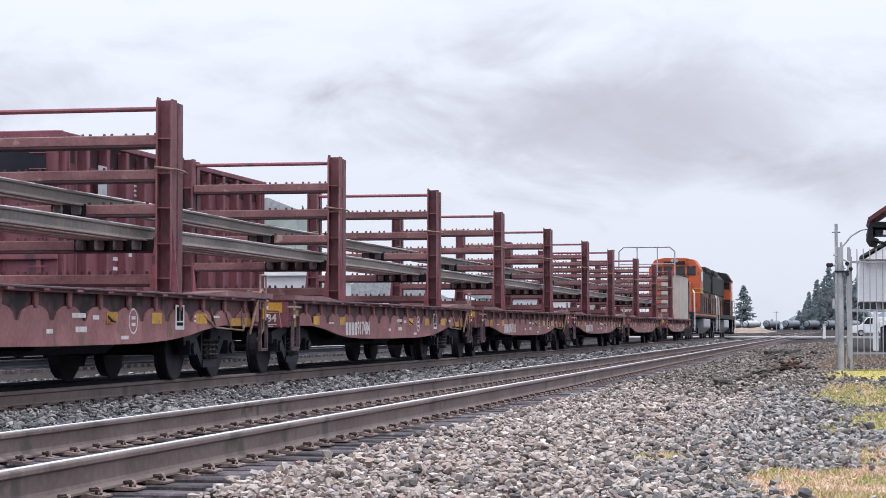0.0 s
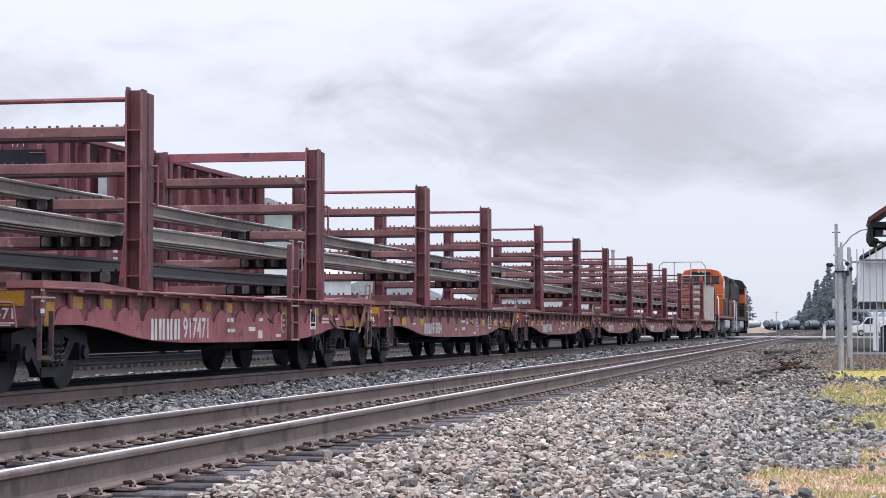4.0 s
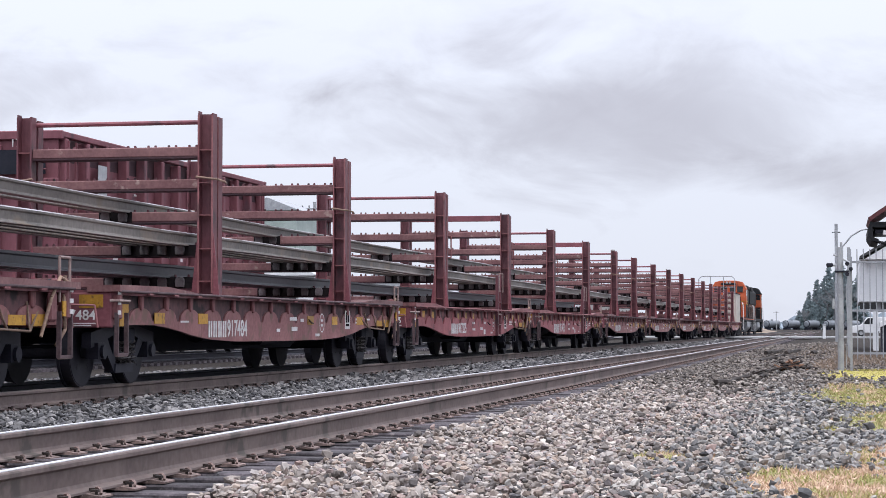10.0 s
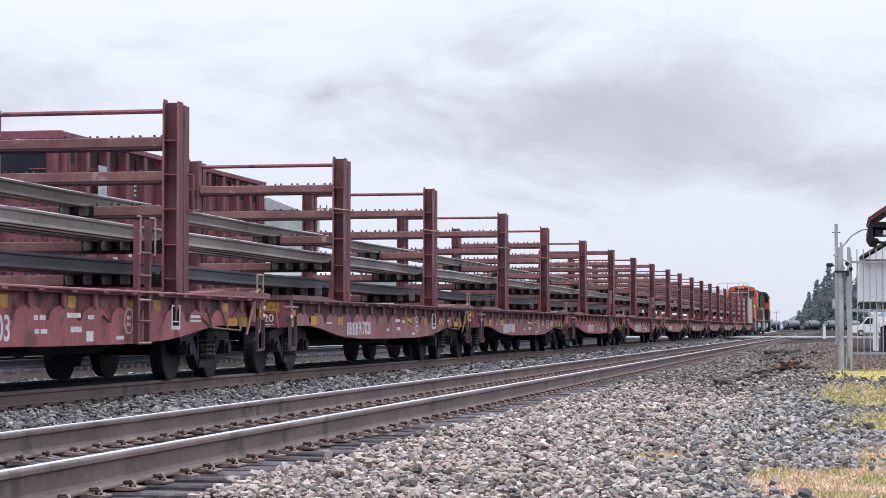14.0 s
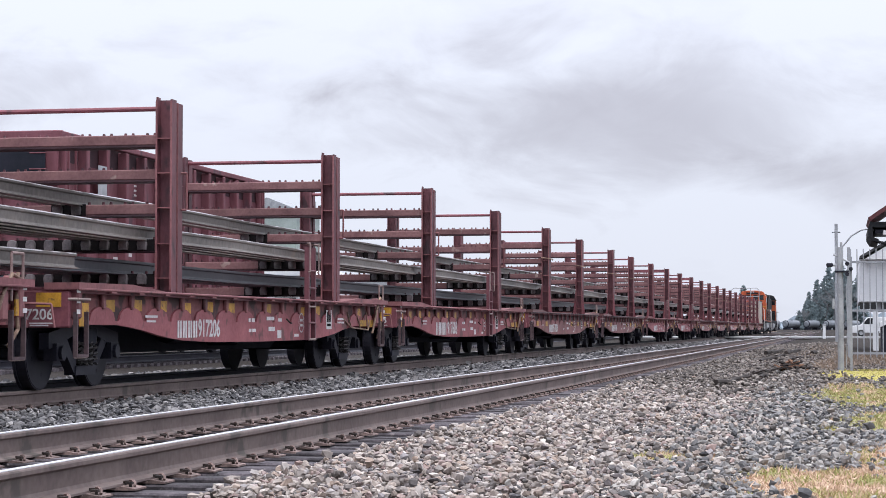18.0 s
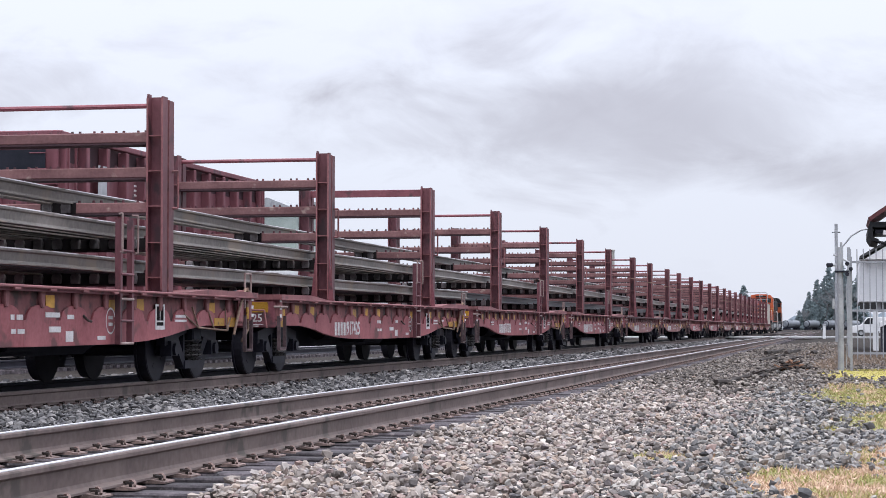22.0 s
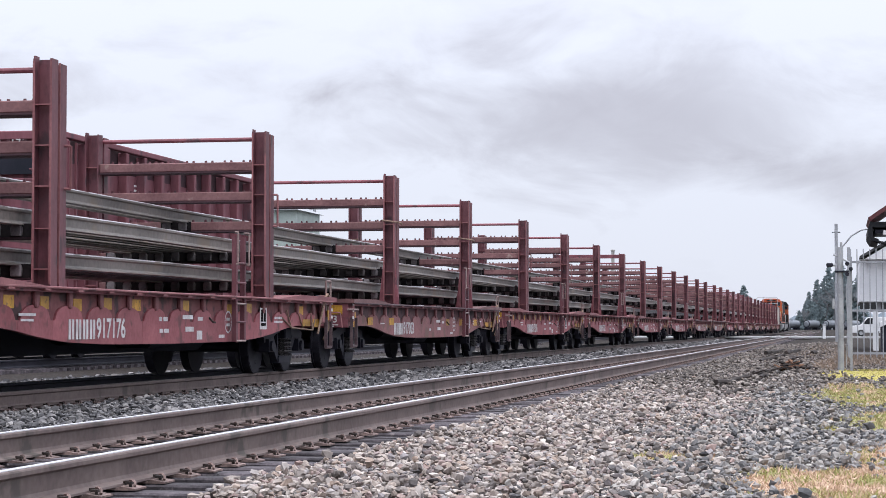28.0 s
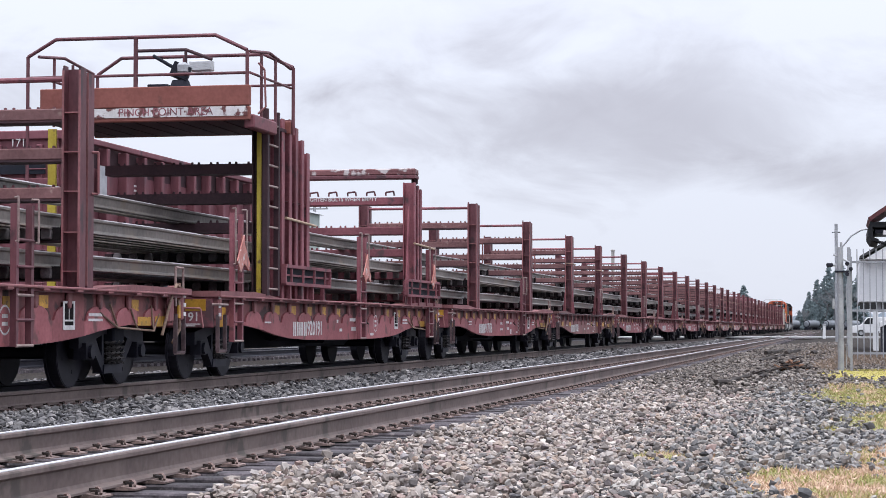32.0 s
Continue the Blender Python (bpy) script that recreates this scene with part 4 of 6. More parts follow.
# ---- the load of long rails ----
def rail_string(x, z, n0, n1, seed, steel=LOAD_RAIL, worn=True):
    """One long welded rail lying across the racks from one end of its run to the other; worn adds a painted head
    highlight.
    """
    rng = random.Random(seed)
    y0, y1 = post_at(n0), post_at(n1)
    steps = max(2, int(abs(y1 - y0) / 4.2))
    bm = B()
    rings, crown = [], []
    top = B()
    for i in range(steps + 1):
        y = y0 + (y1 - y0) * i / steps
        dx, dz = 0.05 * noise.noise((y * 0.06, seed * 7.3, 0)), -0.012 * (i % 2)
        rings.append([bm.verts.new((a + dx, y, b + dz)) for a, b in rail_outline(x, z + 0.186)])
        crown.append([top.verts.new((x + a + dx, y, z + 0.186 + b + dz)) for a, b in ((0.039, -0.012), (0.035, -0.003), (0.025, 0.003), (-0.025, 0.003), (-0.035, -0.003), (-0.039, -0.012))])
    for p, q in zip(rings, rings[1:]):
        for j in range(len(p)):
            bm.faces.new((p[j], q[j], q[(j + 1) % len(p)], p[(j + 1) % len(p)]))
    bm.faces.new(rings[0])
    bm.faces.new(list(reversed(rings[-1])))
    for p, q in zip(crown, crown[1:]):
        for j in range(5):
            top.faces.new((p[j], q[j], q[j + 1], p[j + 1]))
    ob = new("welded_rail", to_mesh("welded_rail", bm, steel))
    if worn:
        # Pale crown strip painting the sky's light along the head.
        part("rail_head", top, LOAD_HIGHLIGHT, ob, "pale strip painting the highlight on the rail head")
    tagged(ob, "long grey welded steel rail lying across the rack beams", "rail", "load of rails")
    ob.matrix_basis = pose(XT, 0, 0)
    return ob


LOAD = []
for k in range(2):
    LOAD.append(rail_string(0.15 - 0.26 * k, TIERS[2], 9.2 - 0.3 * k, -26, 10 + k))
for k in range(8):
    LOAD.append(rail_string(1.02 - 0.255 * k, TIERS[3], 9.3 - 0.2 * k if k < 4 else -10.5 - 0.4 * k, -26, 30 + k))
for k in range(8):
    if k == 0:
        LOAD.append(rail_string(1.02, TIERS[4], -12.3, -26, 50))
    elif k < 5:
        LOAD.append(rail_string(1.02 - 0.255 * k, TIERS[4], -0.8 - 0.1 * k, -26, 50 + k, LOAD_DARK, False))
    else:
        LOAD.append(rail_string(1.02 - 0.255 * k, TIERS[4], -11.0 - 0.3 * k, -26, 50 + k))
for car, yc, n in CARS:
    for m in (n, n + 1):
        y = post_at(m) - yc
        shoe_row(car, y, TIERS[2], -0.22, 0.26)
        shoe_row(car, y, TIERS[3], 0.1 if m > -12 else -1.1, 1.2)
        if m < 0:
            shoe_row(car, y, TIERS[4], -0.15 if m > -12 else -1.1, 1.2)


# ---- the threader car with its gantry, near the end of the train ----
def cloth_flag(parent, x, y, z):
    bm = B()
    prism(bm, [(y - 0.03, z + 0.44), (y - 0.36, z + 0.06), (y - 0.20, z - 0.10), (y + 0.03, z + 0.10)], "x", x, x + 0.02)
    prism(bm, [(y, z + 0.46), (y + 0.10, z + 0.05), (y + 0.36, z - 0.06), (y + 0.40, z + 0.06)], "x", x - 0.05, x - 0.03)
    part("warning_flag", bm, FLAG, parent, "faded red and white warning flag")


FLAG = material("faded_red_flag_cloth", (0.42, 0.15, 0.13), (0.60, 0.30, 0.26), 0.8, scale=4, grain=30, stain=(0.6, 0.55, 0.53), stain_at=0.58)


def side_box(parent, y0, y1, z0, z1, paint):
    """Ribbed rectangular frame bolted beside the posts, on short legs."""
    bm = B()
    for z in (z0, z1):
        box(bm, (1.52, (y0 + y1) / 2, z), (0.08, y1 - y0, 0.05))
    for y in (y0, y1):
        box(bm, (1.52, y, (z0 + z1) / 2), (0.078, 0.05, z1 - z0))
    fr = part("side_box", bm, paint, parent, "ribbed red-brown side frame")
    part("side_box_back", boxes(((1.475, (y0 + y1) / 2, (z0 + z1) / 2), (0.02, y1 - y0, z1 - z0))), GRIME_SHADE, fr)
    part("side_box_bar", boxes(((1.51, (y0 + y1) / 2, (z0 + z1) / 2), (0.03, y1 - y0 - 0.05, 0.03))), paint, fr)
    for k in range(4):
        y = y0 + (y1 - y0) * (k + 0.5) / 4
        part("side_box_rib", boxes(((1.545, y, (z0 + z1) / 2), (0.03, 0.04, z1 - z0 - 0.06))), paint, parent)
        part("side_box_leg", boxes(((1.50, y, (DECK + z0) / 2), (0.06, 0.07, z0 - DECK))), paint, parent)


def guard_rail(parent, pts, r=0.028, mat=None):
    part("guard_rail", path_rod(pts, r), mat or OXIDE_POST, parent)


GIRDER = material("brick_red_girder_paint", (0.179, 0.053, 0.042), (0.267, 0.091, 0.074), 0.62, scale=1.4, grain=20, stain=(0.110, 0.046, 0.041), stain_at=0.62)


def gantry(car, y):
    """Working platform on tall posts above the rails."""
    for s in (1, -1):
        for k, (dy, top) in enumerate(((-0.40, 3.75), (0.42, 3.95), (0.85, 3.98), (1.22, 3.88), (1.58, 3.72), (1.92, 3.54))):
            if s < 0 and k:
                continue
            bm = B()
            h_post(bm, s * 1.34 if s > 0 else -1.62, y + dy, DECK - 0.02, top, 0.24, 0.15)
            part("post", bm, OXIDE if k else OXIDE_DARK, car)
            if k:
                part("stiffener", boxes(((s * 1.34, y + dy - 0.03, 2.7), (0.20, 0.10, 0.014))), OXIDE, car)
        part("yellow_upright", boxes(((1.36 if s > 0 else -1.93, y - 0.56, 2.47), (0.058 if s > 0 else 0.13, 0.05, 2.58))), YELLOW_RAIL, car, "yellow painted safety upright")
        if s < 0:
            continue
        bm = B()
        prism(bm, [(y + 2.0, DECK), (y + 2.28, DECK), (y + 2.12, 2.9), (y + 2.0, 3.4)], "x", s * 1.33, s * 1.36)
        part("gusset", bm, OXIDE, car)
        for k in range(9):
            z = 1.3 + 0.31 * k
            part("rung", rods(((s * 1.50, y - 0.62, z), (s * 1.50, y - 0.02, z), 0.018)), GRAB_PALE, car)
        for dy in (-0.62, -0.02):
            part("ladder_rail", boxes(((s * 1.48, y + dy, 2.6), (0.08, 0.07, 2.8))), OXIDE_DARK, car)
    part("tie_rod", rods(((1.48, y + 0.5, 2.42), (1.48, y + 2.3, 2.38), 0.022)), TAN, car)
    for z in TIERS:
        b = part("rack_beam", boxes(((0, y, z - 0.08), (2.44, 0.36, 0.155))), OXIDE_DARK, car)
        tagged(part("peg_strip", peg_row(z), OXIDE_DARK, b, at=pose(0, y, 0)), kind="stuff")
    # platform: front and back girders, floor, lettered band
    f, r = y - 1.60, y + 0.62
    part("girder", solid(boxes(((-0.08, f, 4.09), (3.22, 0.10, 0.30))), 0.012), GIRDER, car, "brick-red toe board")
    for yy in (f, r):
        part("lower_girder", solid(boxes(((-0.08, yy, 3.83), (3.22, 0.09, 0.20))), 0.012), GIRDER, car)
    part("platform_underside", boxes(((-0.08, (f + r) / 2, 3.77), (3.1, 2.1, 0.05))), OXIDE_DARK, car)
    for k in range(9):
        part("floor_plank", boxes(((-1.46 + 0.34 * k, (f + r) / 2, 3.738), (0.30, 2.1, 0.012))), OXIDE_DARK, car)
    part("bracket", solid(boxes(((1.50, y - 0.95, 3.72), (0.16, 1.2, 0.20))), 0.02), OXIDE, car)
    band = part("warning_band", boxes(((0.15, f - 0.053, 3.86), (2.7, 0.012, 0.14))), WHITE_WORN, car, "flaking white warning band with red letters")
    part("lettering", text_mesh("PINCH POINT AREA", 0.162, OXIDE, bold=0.0), None, band, at=pose(0.26, f - 0.061, 3.86, 90, 0, 0))
    # hooped guard rails at front and back, straight ones along the sides
    guard_rail(car, [(-1.90, f, 2.75), (-1.90, f, 4.73), (-1.46, f, 4.98), (1.0, f, 4.98), (1.48, f, 4.75), (1.48, f, 3.72)])
    guard_rail(car, [(-0.22, f, 4.1), (-0.22, f, 4.98)], 0.035)
    guard_rail(car, [(-1.90, f, 4.42), (1.48, f, 4.42)], 0.022)
    guard_rail(car, [(-1.66, r, 3.9), (-1.66, r, 4.73), (-1.26, r, 4.99), (1.09, r, 4.99), (1.56, r, 4.77), (1.56, r, 3.72)])
    guard_rail(car, [(-0.22, r, 4.2), (-0.22, r, 4.99)], 0.026)
    guard_rail(car, [(-1.66, r, 4.50), (1.56, r, 4.50)], 0.02)
    for s, x in ((1, 1.52), (-1, -1.73)):
        guard_rail(car, [(x, f, 4.73), (x, y - 0.6, 4.84), (x, r, 4.75)], 0.024)
        guard_rail(car, [(x, f, 4.42), (x, r, 4.45)], 0.02)
        for yy in (y - 1.0, y - 0.25):
            guard_rail(car, [(x, yy, 3.75), (x, yy, 4.78)], 0.024)
    part("hose_loop", path_rod([(1.56, y - 1.3, 4.6), (1.64, y - 1.25, 4.5), (1.66, y - 1.25, 3.95), (1.56, y - 1.3, 3.85)], 0.016), OXIDE_PALE, car)
    guard_rail(car, [(-0.72, y - 0.2, 3.8), (-0.72, y - 0.2, 4.98), (0.08, y - 0.2, 4.98), (0.50, y - 0.2, 4.82)], 0.026, OXIDE_DARK)
    guard_rail(car, [(0.08, y - 0.2, 3.8), (0.08, y - 0.2, 4.98)], 0.024, OXIDE_DARK)
    # winch head in the middle of the platform
    bm = B()
    rod(bm, (0.10, y - 0.5, 4.26), (0.10, y - 0.5, 4.47), 0.20, 12, 0.13)
    box(bm, (0.10, y - 0.5, 4.60), (0.28, 0.26, 0.22), Euler((0, 0.4, 0.3)).to_matrix().to_4x4())
    box(bm, (-0.22, y - 0.5, 4.34), (0.32, 0.3, 0.13))
    box(bm, (0.2, y - 0.5, 4.03), (0.60, 0.3, 0.52))
    rod(bm, (0.0, y - 0.5, 4.66), (-0.34, y - 0.5, 4.86), 0.03, 8)
    part("winch", solid(bm, 0.01), GRIME_SHADE, car, "dark grey winch head with a lever arm")
    part("winch_cover", solid(boxes(((0.16, y - 0.52, 4.64), (0.18, 0.28, 0.18))), 0.04), GREY_METAL, car)
    part("control_box", solid(boxes(((0.10, r - 0.1, 4.82), (0.38, 0.14, 0.17))), 0.02), SILVER, car, "pale grey control box")


FLAKED = material("oxide_paint_with_white_flakes", (0.13, 0.05, 0.055), (0.24, 0.10, 0.105), 0.65, scale=2.5, grain=25, stain=(0.55, 0.50, 0.50), stain_at=0.50)


def clamp_beam(car, y):
    """Heavier rack with a hinged top beam and rail clamps."""
    for s in (1, -1):
        for k, (dy, top) in enumerate(((-0.32, 3.66), (0.0, 3.62), (0.28, 3.56))):
            bm = B()
            h_post(bm, 1.34 if s > 0 else -1.85, y + dy, DECK - 0.02, top, 0.24, 0.15)
            part("post", bm, OXIDE, car)
        bm = B()
        prism(bm, [(y - 0.42, DECK), (y - 0.72, DECK), (y - 0.42, 3.2)], "x", 1.33 if s > 0 else -1.86, 1.36 if s > 0 else -1.83)
        part("gusset", bm, OXIDE, car)
        part("hinge", solid(boxes(((1.36 if s > 0 else -1.87, y + 0.1, 3.76), (0.12, 0.16, 0.22))), 0.03), OXIDE_DARK, car)
    part("top_beam", solid(boxes(((-0.27, y - 0.12, 3.89), (3.45, 0.34, 0.13))), 0.02), FLAKED, car, "top beam with flaking white paint")
    part("top_beam_lip", solid(boxes(((-0.27, y - 0.12, 3.785), (3.45, 0.38, 0.07))), 0.01), OXIDE_POST, car)
    for i, z in enumerate(TIERS):
        b = part("rack_beam", solid(boxes(((-0.27, y, z - 0.08 + (0.0 if i else 0.16)), (2.96, 0.40, 0.155))), 0.012), OXIDE, car)
        if i:
            tagged(part("peg_strip", peg_row(z), OXIDE, b, at=pose(0, y, 0)), kind="stuff")
    for k in range(7):
        x = -1.5 + 0.4 * k
        part("rail_clamp", path_rod([(x - 0.09, y - 0.15, 3.41), (x - 0.09, y - 0.15, 3.48), (x + 0.07, y - 0.15, 3.50), (x + 0.09, y - 0.15, 3.41)], 0.018), OXIDE_POST, car, "dark looped rail clamp")
    part("tie_rod", rods(((1.48, y - 0.5, 2.42), (1.48, y + 1.5, 2.38), 0.022)), TAN, car)
    part("beam_lettering", text_mesh("DO NOT TIGHTEN BOLTS WHEN EMPTY", 0.108, WHITE, bold=0.002), None, car, "white stencilled warning", at=pose(-0.35, y - 0.203, 3.34, 90, 0, 0))


yc = car_centre(-22)
threader = flat_car(OXIDE, OXIDE_PALE, seed=9, with_ladder=False, side=OXIDE_RED)
for ob in list(threader.children):
    base = ob.name.split(".")[0]
    if base in RACK_PARTS:
        for sub in list(ob.children):
            bpy.data.objects.remove(sub)
        bpy.data.objects.remove(ob)
tagged(threader, "red-brown threader flat car with a railed gantry platform and yellow uprights", "flat car")
threader.matrix_basis = pose(XT, yc, 0)
gantry(threader, post_at(-22) - yc)
clamp_beam(threader, post_at(-21) - yc)
for n in (-21, -22):
    for z in TIERS[3:]:
        shoe_row(threader, post_at(n) - yc, z, -1.1, 1.2)
side_box(threader, -4.5, -1.75, 1.40, 1.67, OXIDE)
side_box(threader, 4.4, 7.6, 1.36, 1.66, OXIDE)
for y in (-6.75, 0.9, 7.0):
    ladder(threader, y, 2.35, OXIDE)
    cloth_flag(threader, 1.56, y, 1.60)
number_marks(threader, "920191", y=-3.45)
CARS.append((threader, yc, -22))


# ---- the first car behind the engines: end rack, cabin, hooped rail ----
def lead_car():
    car = flat_car(OXIDE, OXIDE_PALE, seed=12, with_ladder=False)
    tagged(car, "red-brown flat car with end rack, beige cabin and hooped rail", "flat car")
    for k, z in enumerate((3.4, 2.95, 2.5, 2.05, 1.6)):
        part("back_board", boxes(((0.0, -3.95, z - 0.2), (2.3, 0.04, 0.26))), BEIGE, car, "dusty beige board behind the rack")
    part("cabin", solid(boxes(((0.90, 4.2, 2.38), (1.0, 6.2, 2.38))), 0.03), BEIGE, car, "beige steel cabin")
    part("cabin_roof", boxes(((0.90, 4.2, 3.59), (1.08, 6.3, 0.05))), OXIDE_DARK, car)
    part("cabin_end", boxes(((0.90, 7.36, 2.3), (1.1, 0.08, 2.2))), OXIDE_DARK, car)
    guard_rail(car, [(-1.4, -3.4, 3.3), (-1.4, -3.4, 4.68), (-1.15, -3.4, 4.90), (1.25, -3.4, 4.90), (1.5, -3.4, 4.68), (1.5, -3.4, 3.3)], 0.035, GREY_METAL)
    for x in (-0.45, 0.6):
        guard_rail(car, [(x, -3.4, 3.4), (x, -3.4, 4.90)], 0.03, GREY_METAL)
    guard_rail(car, [(-1.4, -3.4, 4.02), (1.5, -3.4, 4.02)], 0.025, GREY_METAL)
    return car


yc = car_centre(10) + 1.6
lead = lead_car()
for ob in list(lead.children):
    base = ob.name.split(".")[0]
    if base in RACK_PARTS and ob.bound_box[0][1] > 2:
        for sub in list(ob.children):
            bpy.data.objects.remove(sub)
        bpy.data.objects.remove(ob)
lead.matrix_basis = pose(XT, yc, 0)
CARS.append((lead, yc, 10))


# ---- the two locomotives ----
def engine_bogie(parent, y):
    b = part("bogie", solid(boxes(((0, 0, 0.75), (1.2, 4.4, 0.3))), 0.03), BLACK, parent, "black three-axle bogie", at=pose(0, y, 0))
    for s in (1, -1):
        bm = B()
        prism(bm, [(-2.4, 0.5), (-2.4, 0.85), (-1.9, 0.98), (1.9, 0.98), (2.4, 0.85), (2.4, 0.5), (1.9, 0.42), (1.2, 0.62), (0.6, 0.42), (-0.6, 0.42), (-1.2, 0.62), (-1.9, 0.42)], "x", s * 1.06 - 0.07, s * 1.06 + 0.07)
        part("side_frame", bm, GRIME_SHADE, b)
        for k in (-1, 0, 1):
            part("axle_box", rods(((s * 1.06, k * 1.85, 0.53), (s * 1.25, k * 1.85, 0.53), 0.17), n=12), STEEL_DARK, b)
    for k in (-1, 0, 1):
        part("wheelset", ENGINE_WHEELS, None, b, at=pose(0, k * 1.85, 0.53))
    return b


bm = B()
rod(bm, (-0.95, 0, 0), (0.95, 0, 0), 0.1, 12)
for s in (1, -1):
    x = s * (GAUGE / 2 + 0.03)
    rod(bm, (x - 0.065, 0, 0), (x + 0.065, 0, 0), 0.53, 28)
ENGINE_WHEELS = to_mesh("wheelset", bm, WHEEL_RIM)


HOOD = material("sooty_orange_hood_paint", (0.10, 0.050, 0.036), (0.27, 0.105, 0.060), 0.6, scale=0.9, grain=12, bump=0.04, stain=(0.02, 0.018, 0.018), stain_at=0.48)


def locomotive(label):
    e = thing("locomotive", label, "locomotive", group="engines of the rail train")
    part("frame", solid(boxes(((0, 9.6, 1.50), (3.06, 23.3, 0.30))), 0.02), BLACK, e, "black underframe and walkway")
    part("frame_stripe", boxes(((1.538, 9.6, 1.52), (0.012, 22.9, 0.09))), ORANGE, e)
    bm = B()
    prism(bm, [(-1.85, 0.9), (-2.05, 0.22), (-1.65, 0.22), (-1.5, 0.9)], "x", -1.4, 1.4)
    part("snow_plough", bm, BLACK, e)
    part("pilot", solid(boxes(((0, -1.78, 1.1), (2.9, 0.2, 0.8))), 0.03), BLACK, e)
    part("coupler", solid(boxes(((0, -2.2, 0.86), (0.3, 0.6, 0.3))), 0.04), GRIME_SHADE, e)
    bm = B()
    prism(bm, [(-1.05, 1.65), (1.05, 1.65), (1.05, 3.40), (0.80, 3.62), (-0.80, 3.62), (-1.05, 3.40)], "y", -0.6, 3.3)
    part("nose", solid(bm, 0.05), ORANGE, e, "faded orange short nose")
    part("nose_door", boxes(((0.45, -0.61, 2.45), (0.6, 0.03, 1.35))), ORANGE, e)
    part("nose_stripe", boxes(((0, -0.612, 1.95), (2.0, 0.02, 0.30))), BLACK, e)
    bm = B()
    prism(bm, [(-1.56, 1.65), (1.56, 1.65), (1.56, 4.30), (1.20, 4.86), (0.6, 4.98), (-0.6, 4.98), (-1.20, 4.86), (-1.56, 4.30)], "y", 3.3, 5.9)
    part("cab", solid(bm, 0.03), ORANGE, e, "faded orange crew cab")
    for x in (-1.02, -0.38, 0.38, 1.02):
        w = part("windscreen", solid(boxes(((x, 3.285, 4.18), (0.52, 0.04, 0.46))), 0.01), GLASS_DARK, e, "dark cab windscreen")
        part("window_frame", boxes(((x, 3.288, 4.43), (0.6, 0.05, 0.04)), ((x, 3.288, 3.93), (0.6, 0.05, 0.04))), BLACK, w)
    for s in (1, -1):
        for y in (4.0, 5.1):
            part("side_window", boxes(((s * 1.562, y, 3.86), (0.03, 0.8, 0.56))), GLASS_DARK, e)
    for z in (3.12, 2.86):
        part("cab_stripe", boxes(((0, 3.29, z), (3.16, 0.03, 0.05))), YELLOW_RAIL, e, "yellow stripe")
        part("cab_stripe", boxes(((1.57, 4.6, z), (0.02, 2.6, 0.05))), YELLOW_RAIL, e, "yellow stripe")
    for s in (1, -1):
        part("cab_side_panel", boxes(((s * 1.565, 4.6, 2.25), (0.02, 2.5, 1.15))), BLACK, e)
    for x in (-1.27, 1.27):
        part("rear_window", boxes(((x, 5.905, 3.95), (0.40, 0.03, 0.52))), GLASS_DARK, e)
        part("rear_panel", boxes(((x, 5.905, 2.3), (0.5, 0.02, 1.2))), BLACK, e)
    part("number_board", boxes(((0, 3.28, 4.66), (1.3, 0.06, 0.2))), BLACK, e)
    for x in (-0.14, 0.14):
        part("headlight", rods(((x, 3.22, 4.80), (x, 3.32, 4.80), 0.10), n=12), GREY_METAL, e)
    bm = B()
    prism(bm, [(-0.95, 1.65), (0.95, 1.65), (0.95, 4.1), (0.6, 4.45), (-0.6, 4.45), (-0.95, 4.1)], "y", 5.9, 20.6)
    part("hood", solid(bm, 0.03), HOOD, e, "long orange and black engine hood")
    bm = B()
    prism(bm, [(-1.06, 3.1), (1.06, 3.1), (1.06, 4.36), (0.7, 4.76), (-0.7, 4.76), (-1.06, 4.36)], "y", 6.2, 20.3)
    part("hood_top", solid(bm, 0.03), BLACK, e, "sooty black upper hood")
    part("radiator", solid(boxes(((0, 17.8, 4.58), (2.3, 4.6, 0.42))), 0.1), BLACK, e)
    part("blower_duct", solid(boxes(((1.12, 8.0, 3.3), (0.4, 3.4, 0.9))), 0.1), BLACK, e)
    for k in range(3):
        part("fan", rods(((0, 16.5 + 1.3 * k, 4.78), (0, 16.5 + 1.3 * k, 4.88), 0.55), n=16), STEEL_DARK, e)
    for k in range(12):
        for s in (1, -1):
            part("hood_door", boxes(((s * 0.956, 9.6 + 0.85 * k, 2.45), (0.02, 0.76, 1.3))), HOOD, e)
    bm = B()
    prism(bm, [(-1.5, 1.3), (1.5, 1.3), (1.5, 0.75), (1.1, 0.35), (-1.1, 0.35), (-1.5, 0.75)], "y", 7.6, 13.6)
    part("fuel_tank", solid(bm, 0.05), GREY_METAL, e, "grey dusty fuel tank")
    engine_bogie(e, 4.0)
    engine_bogie(e, 17.4)
    for s in (1, -1):
        for y in (-1.2, 20.4):
            bm = boxes(*[((s * 1.42, y, 0.45 + 0.3 * k), (0.28, 0.55, 0.04)) for k in range(4)])
            box(bm, (s * 1.30, y, 0.95), (0.03, 0.5, 1.1))
            part("steps", bm, GREY_METAL, e, "grey steel boarding steps")
            for dy in (-0.32, 0.32):
                part("handrail", path_rod([(s * 1.53, y + dy, 0.55), (s * 1.53, y + dy, 1.7), (s * 1.50, y + dy + 0.2, 2.75), (s * 1.40, y + dy + 0.5, 2.95)], 0.02), WHITE, e, "white boarding handrail")
        part("handrail", rods(((s * 1.48, 6.2, 2.65), (s * 1.48, 20.2, 2.65), 0.02)), BLACK, e)
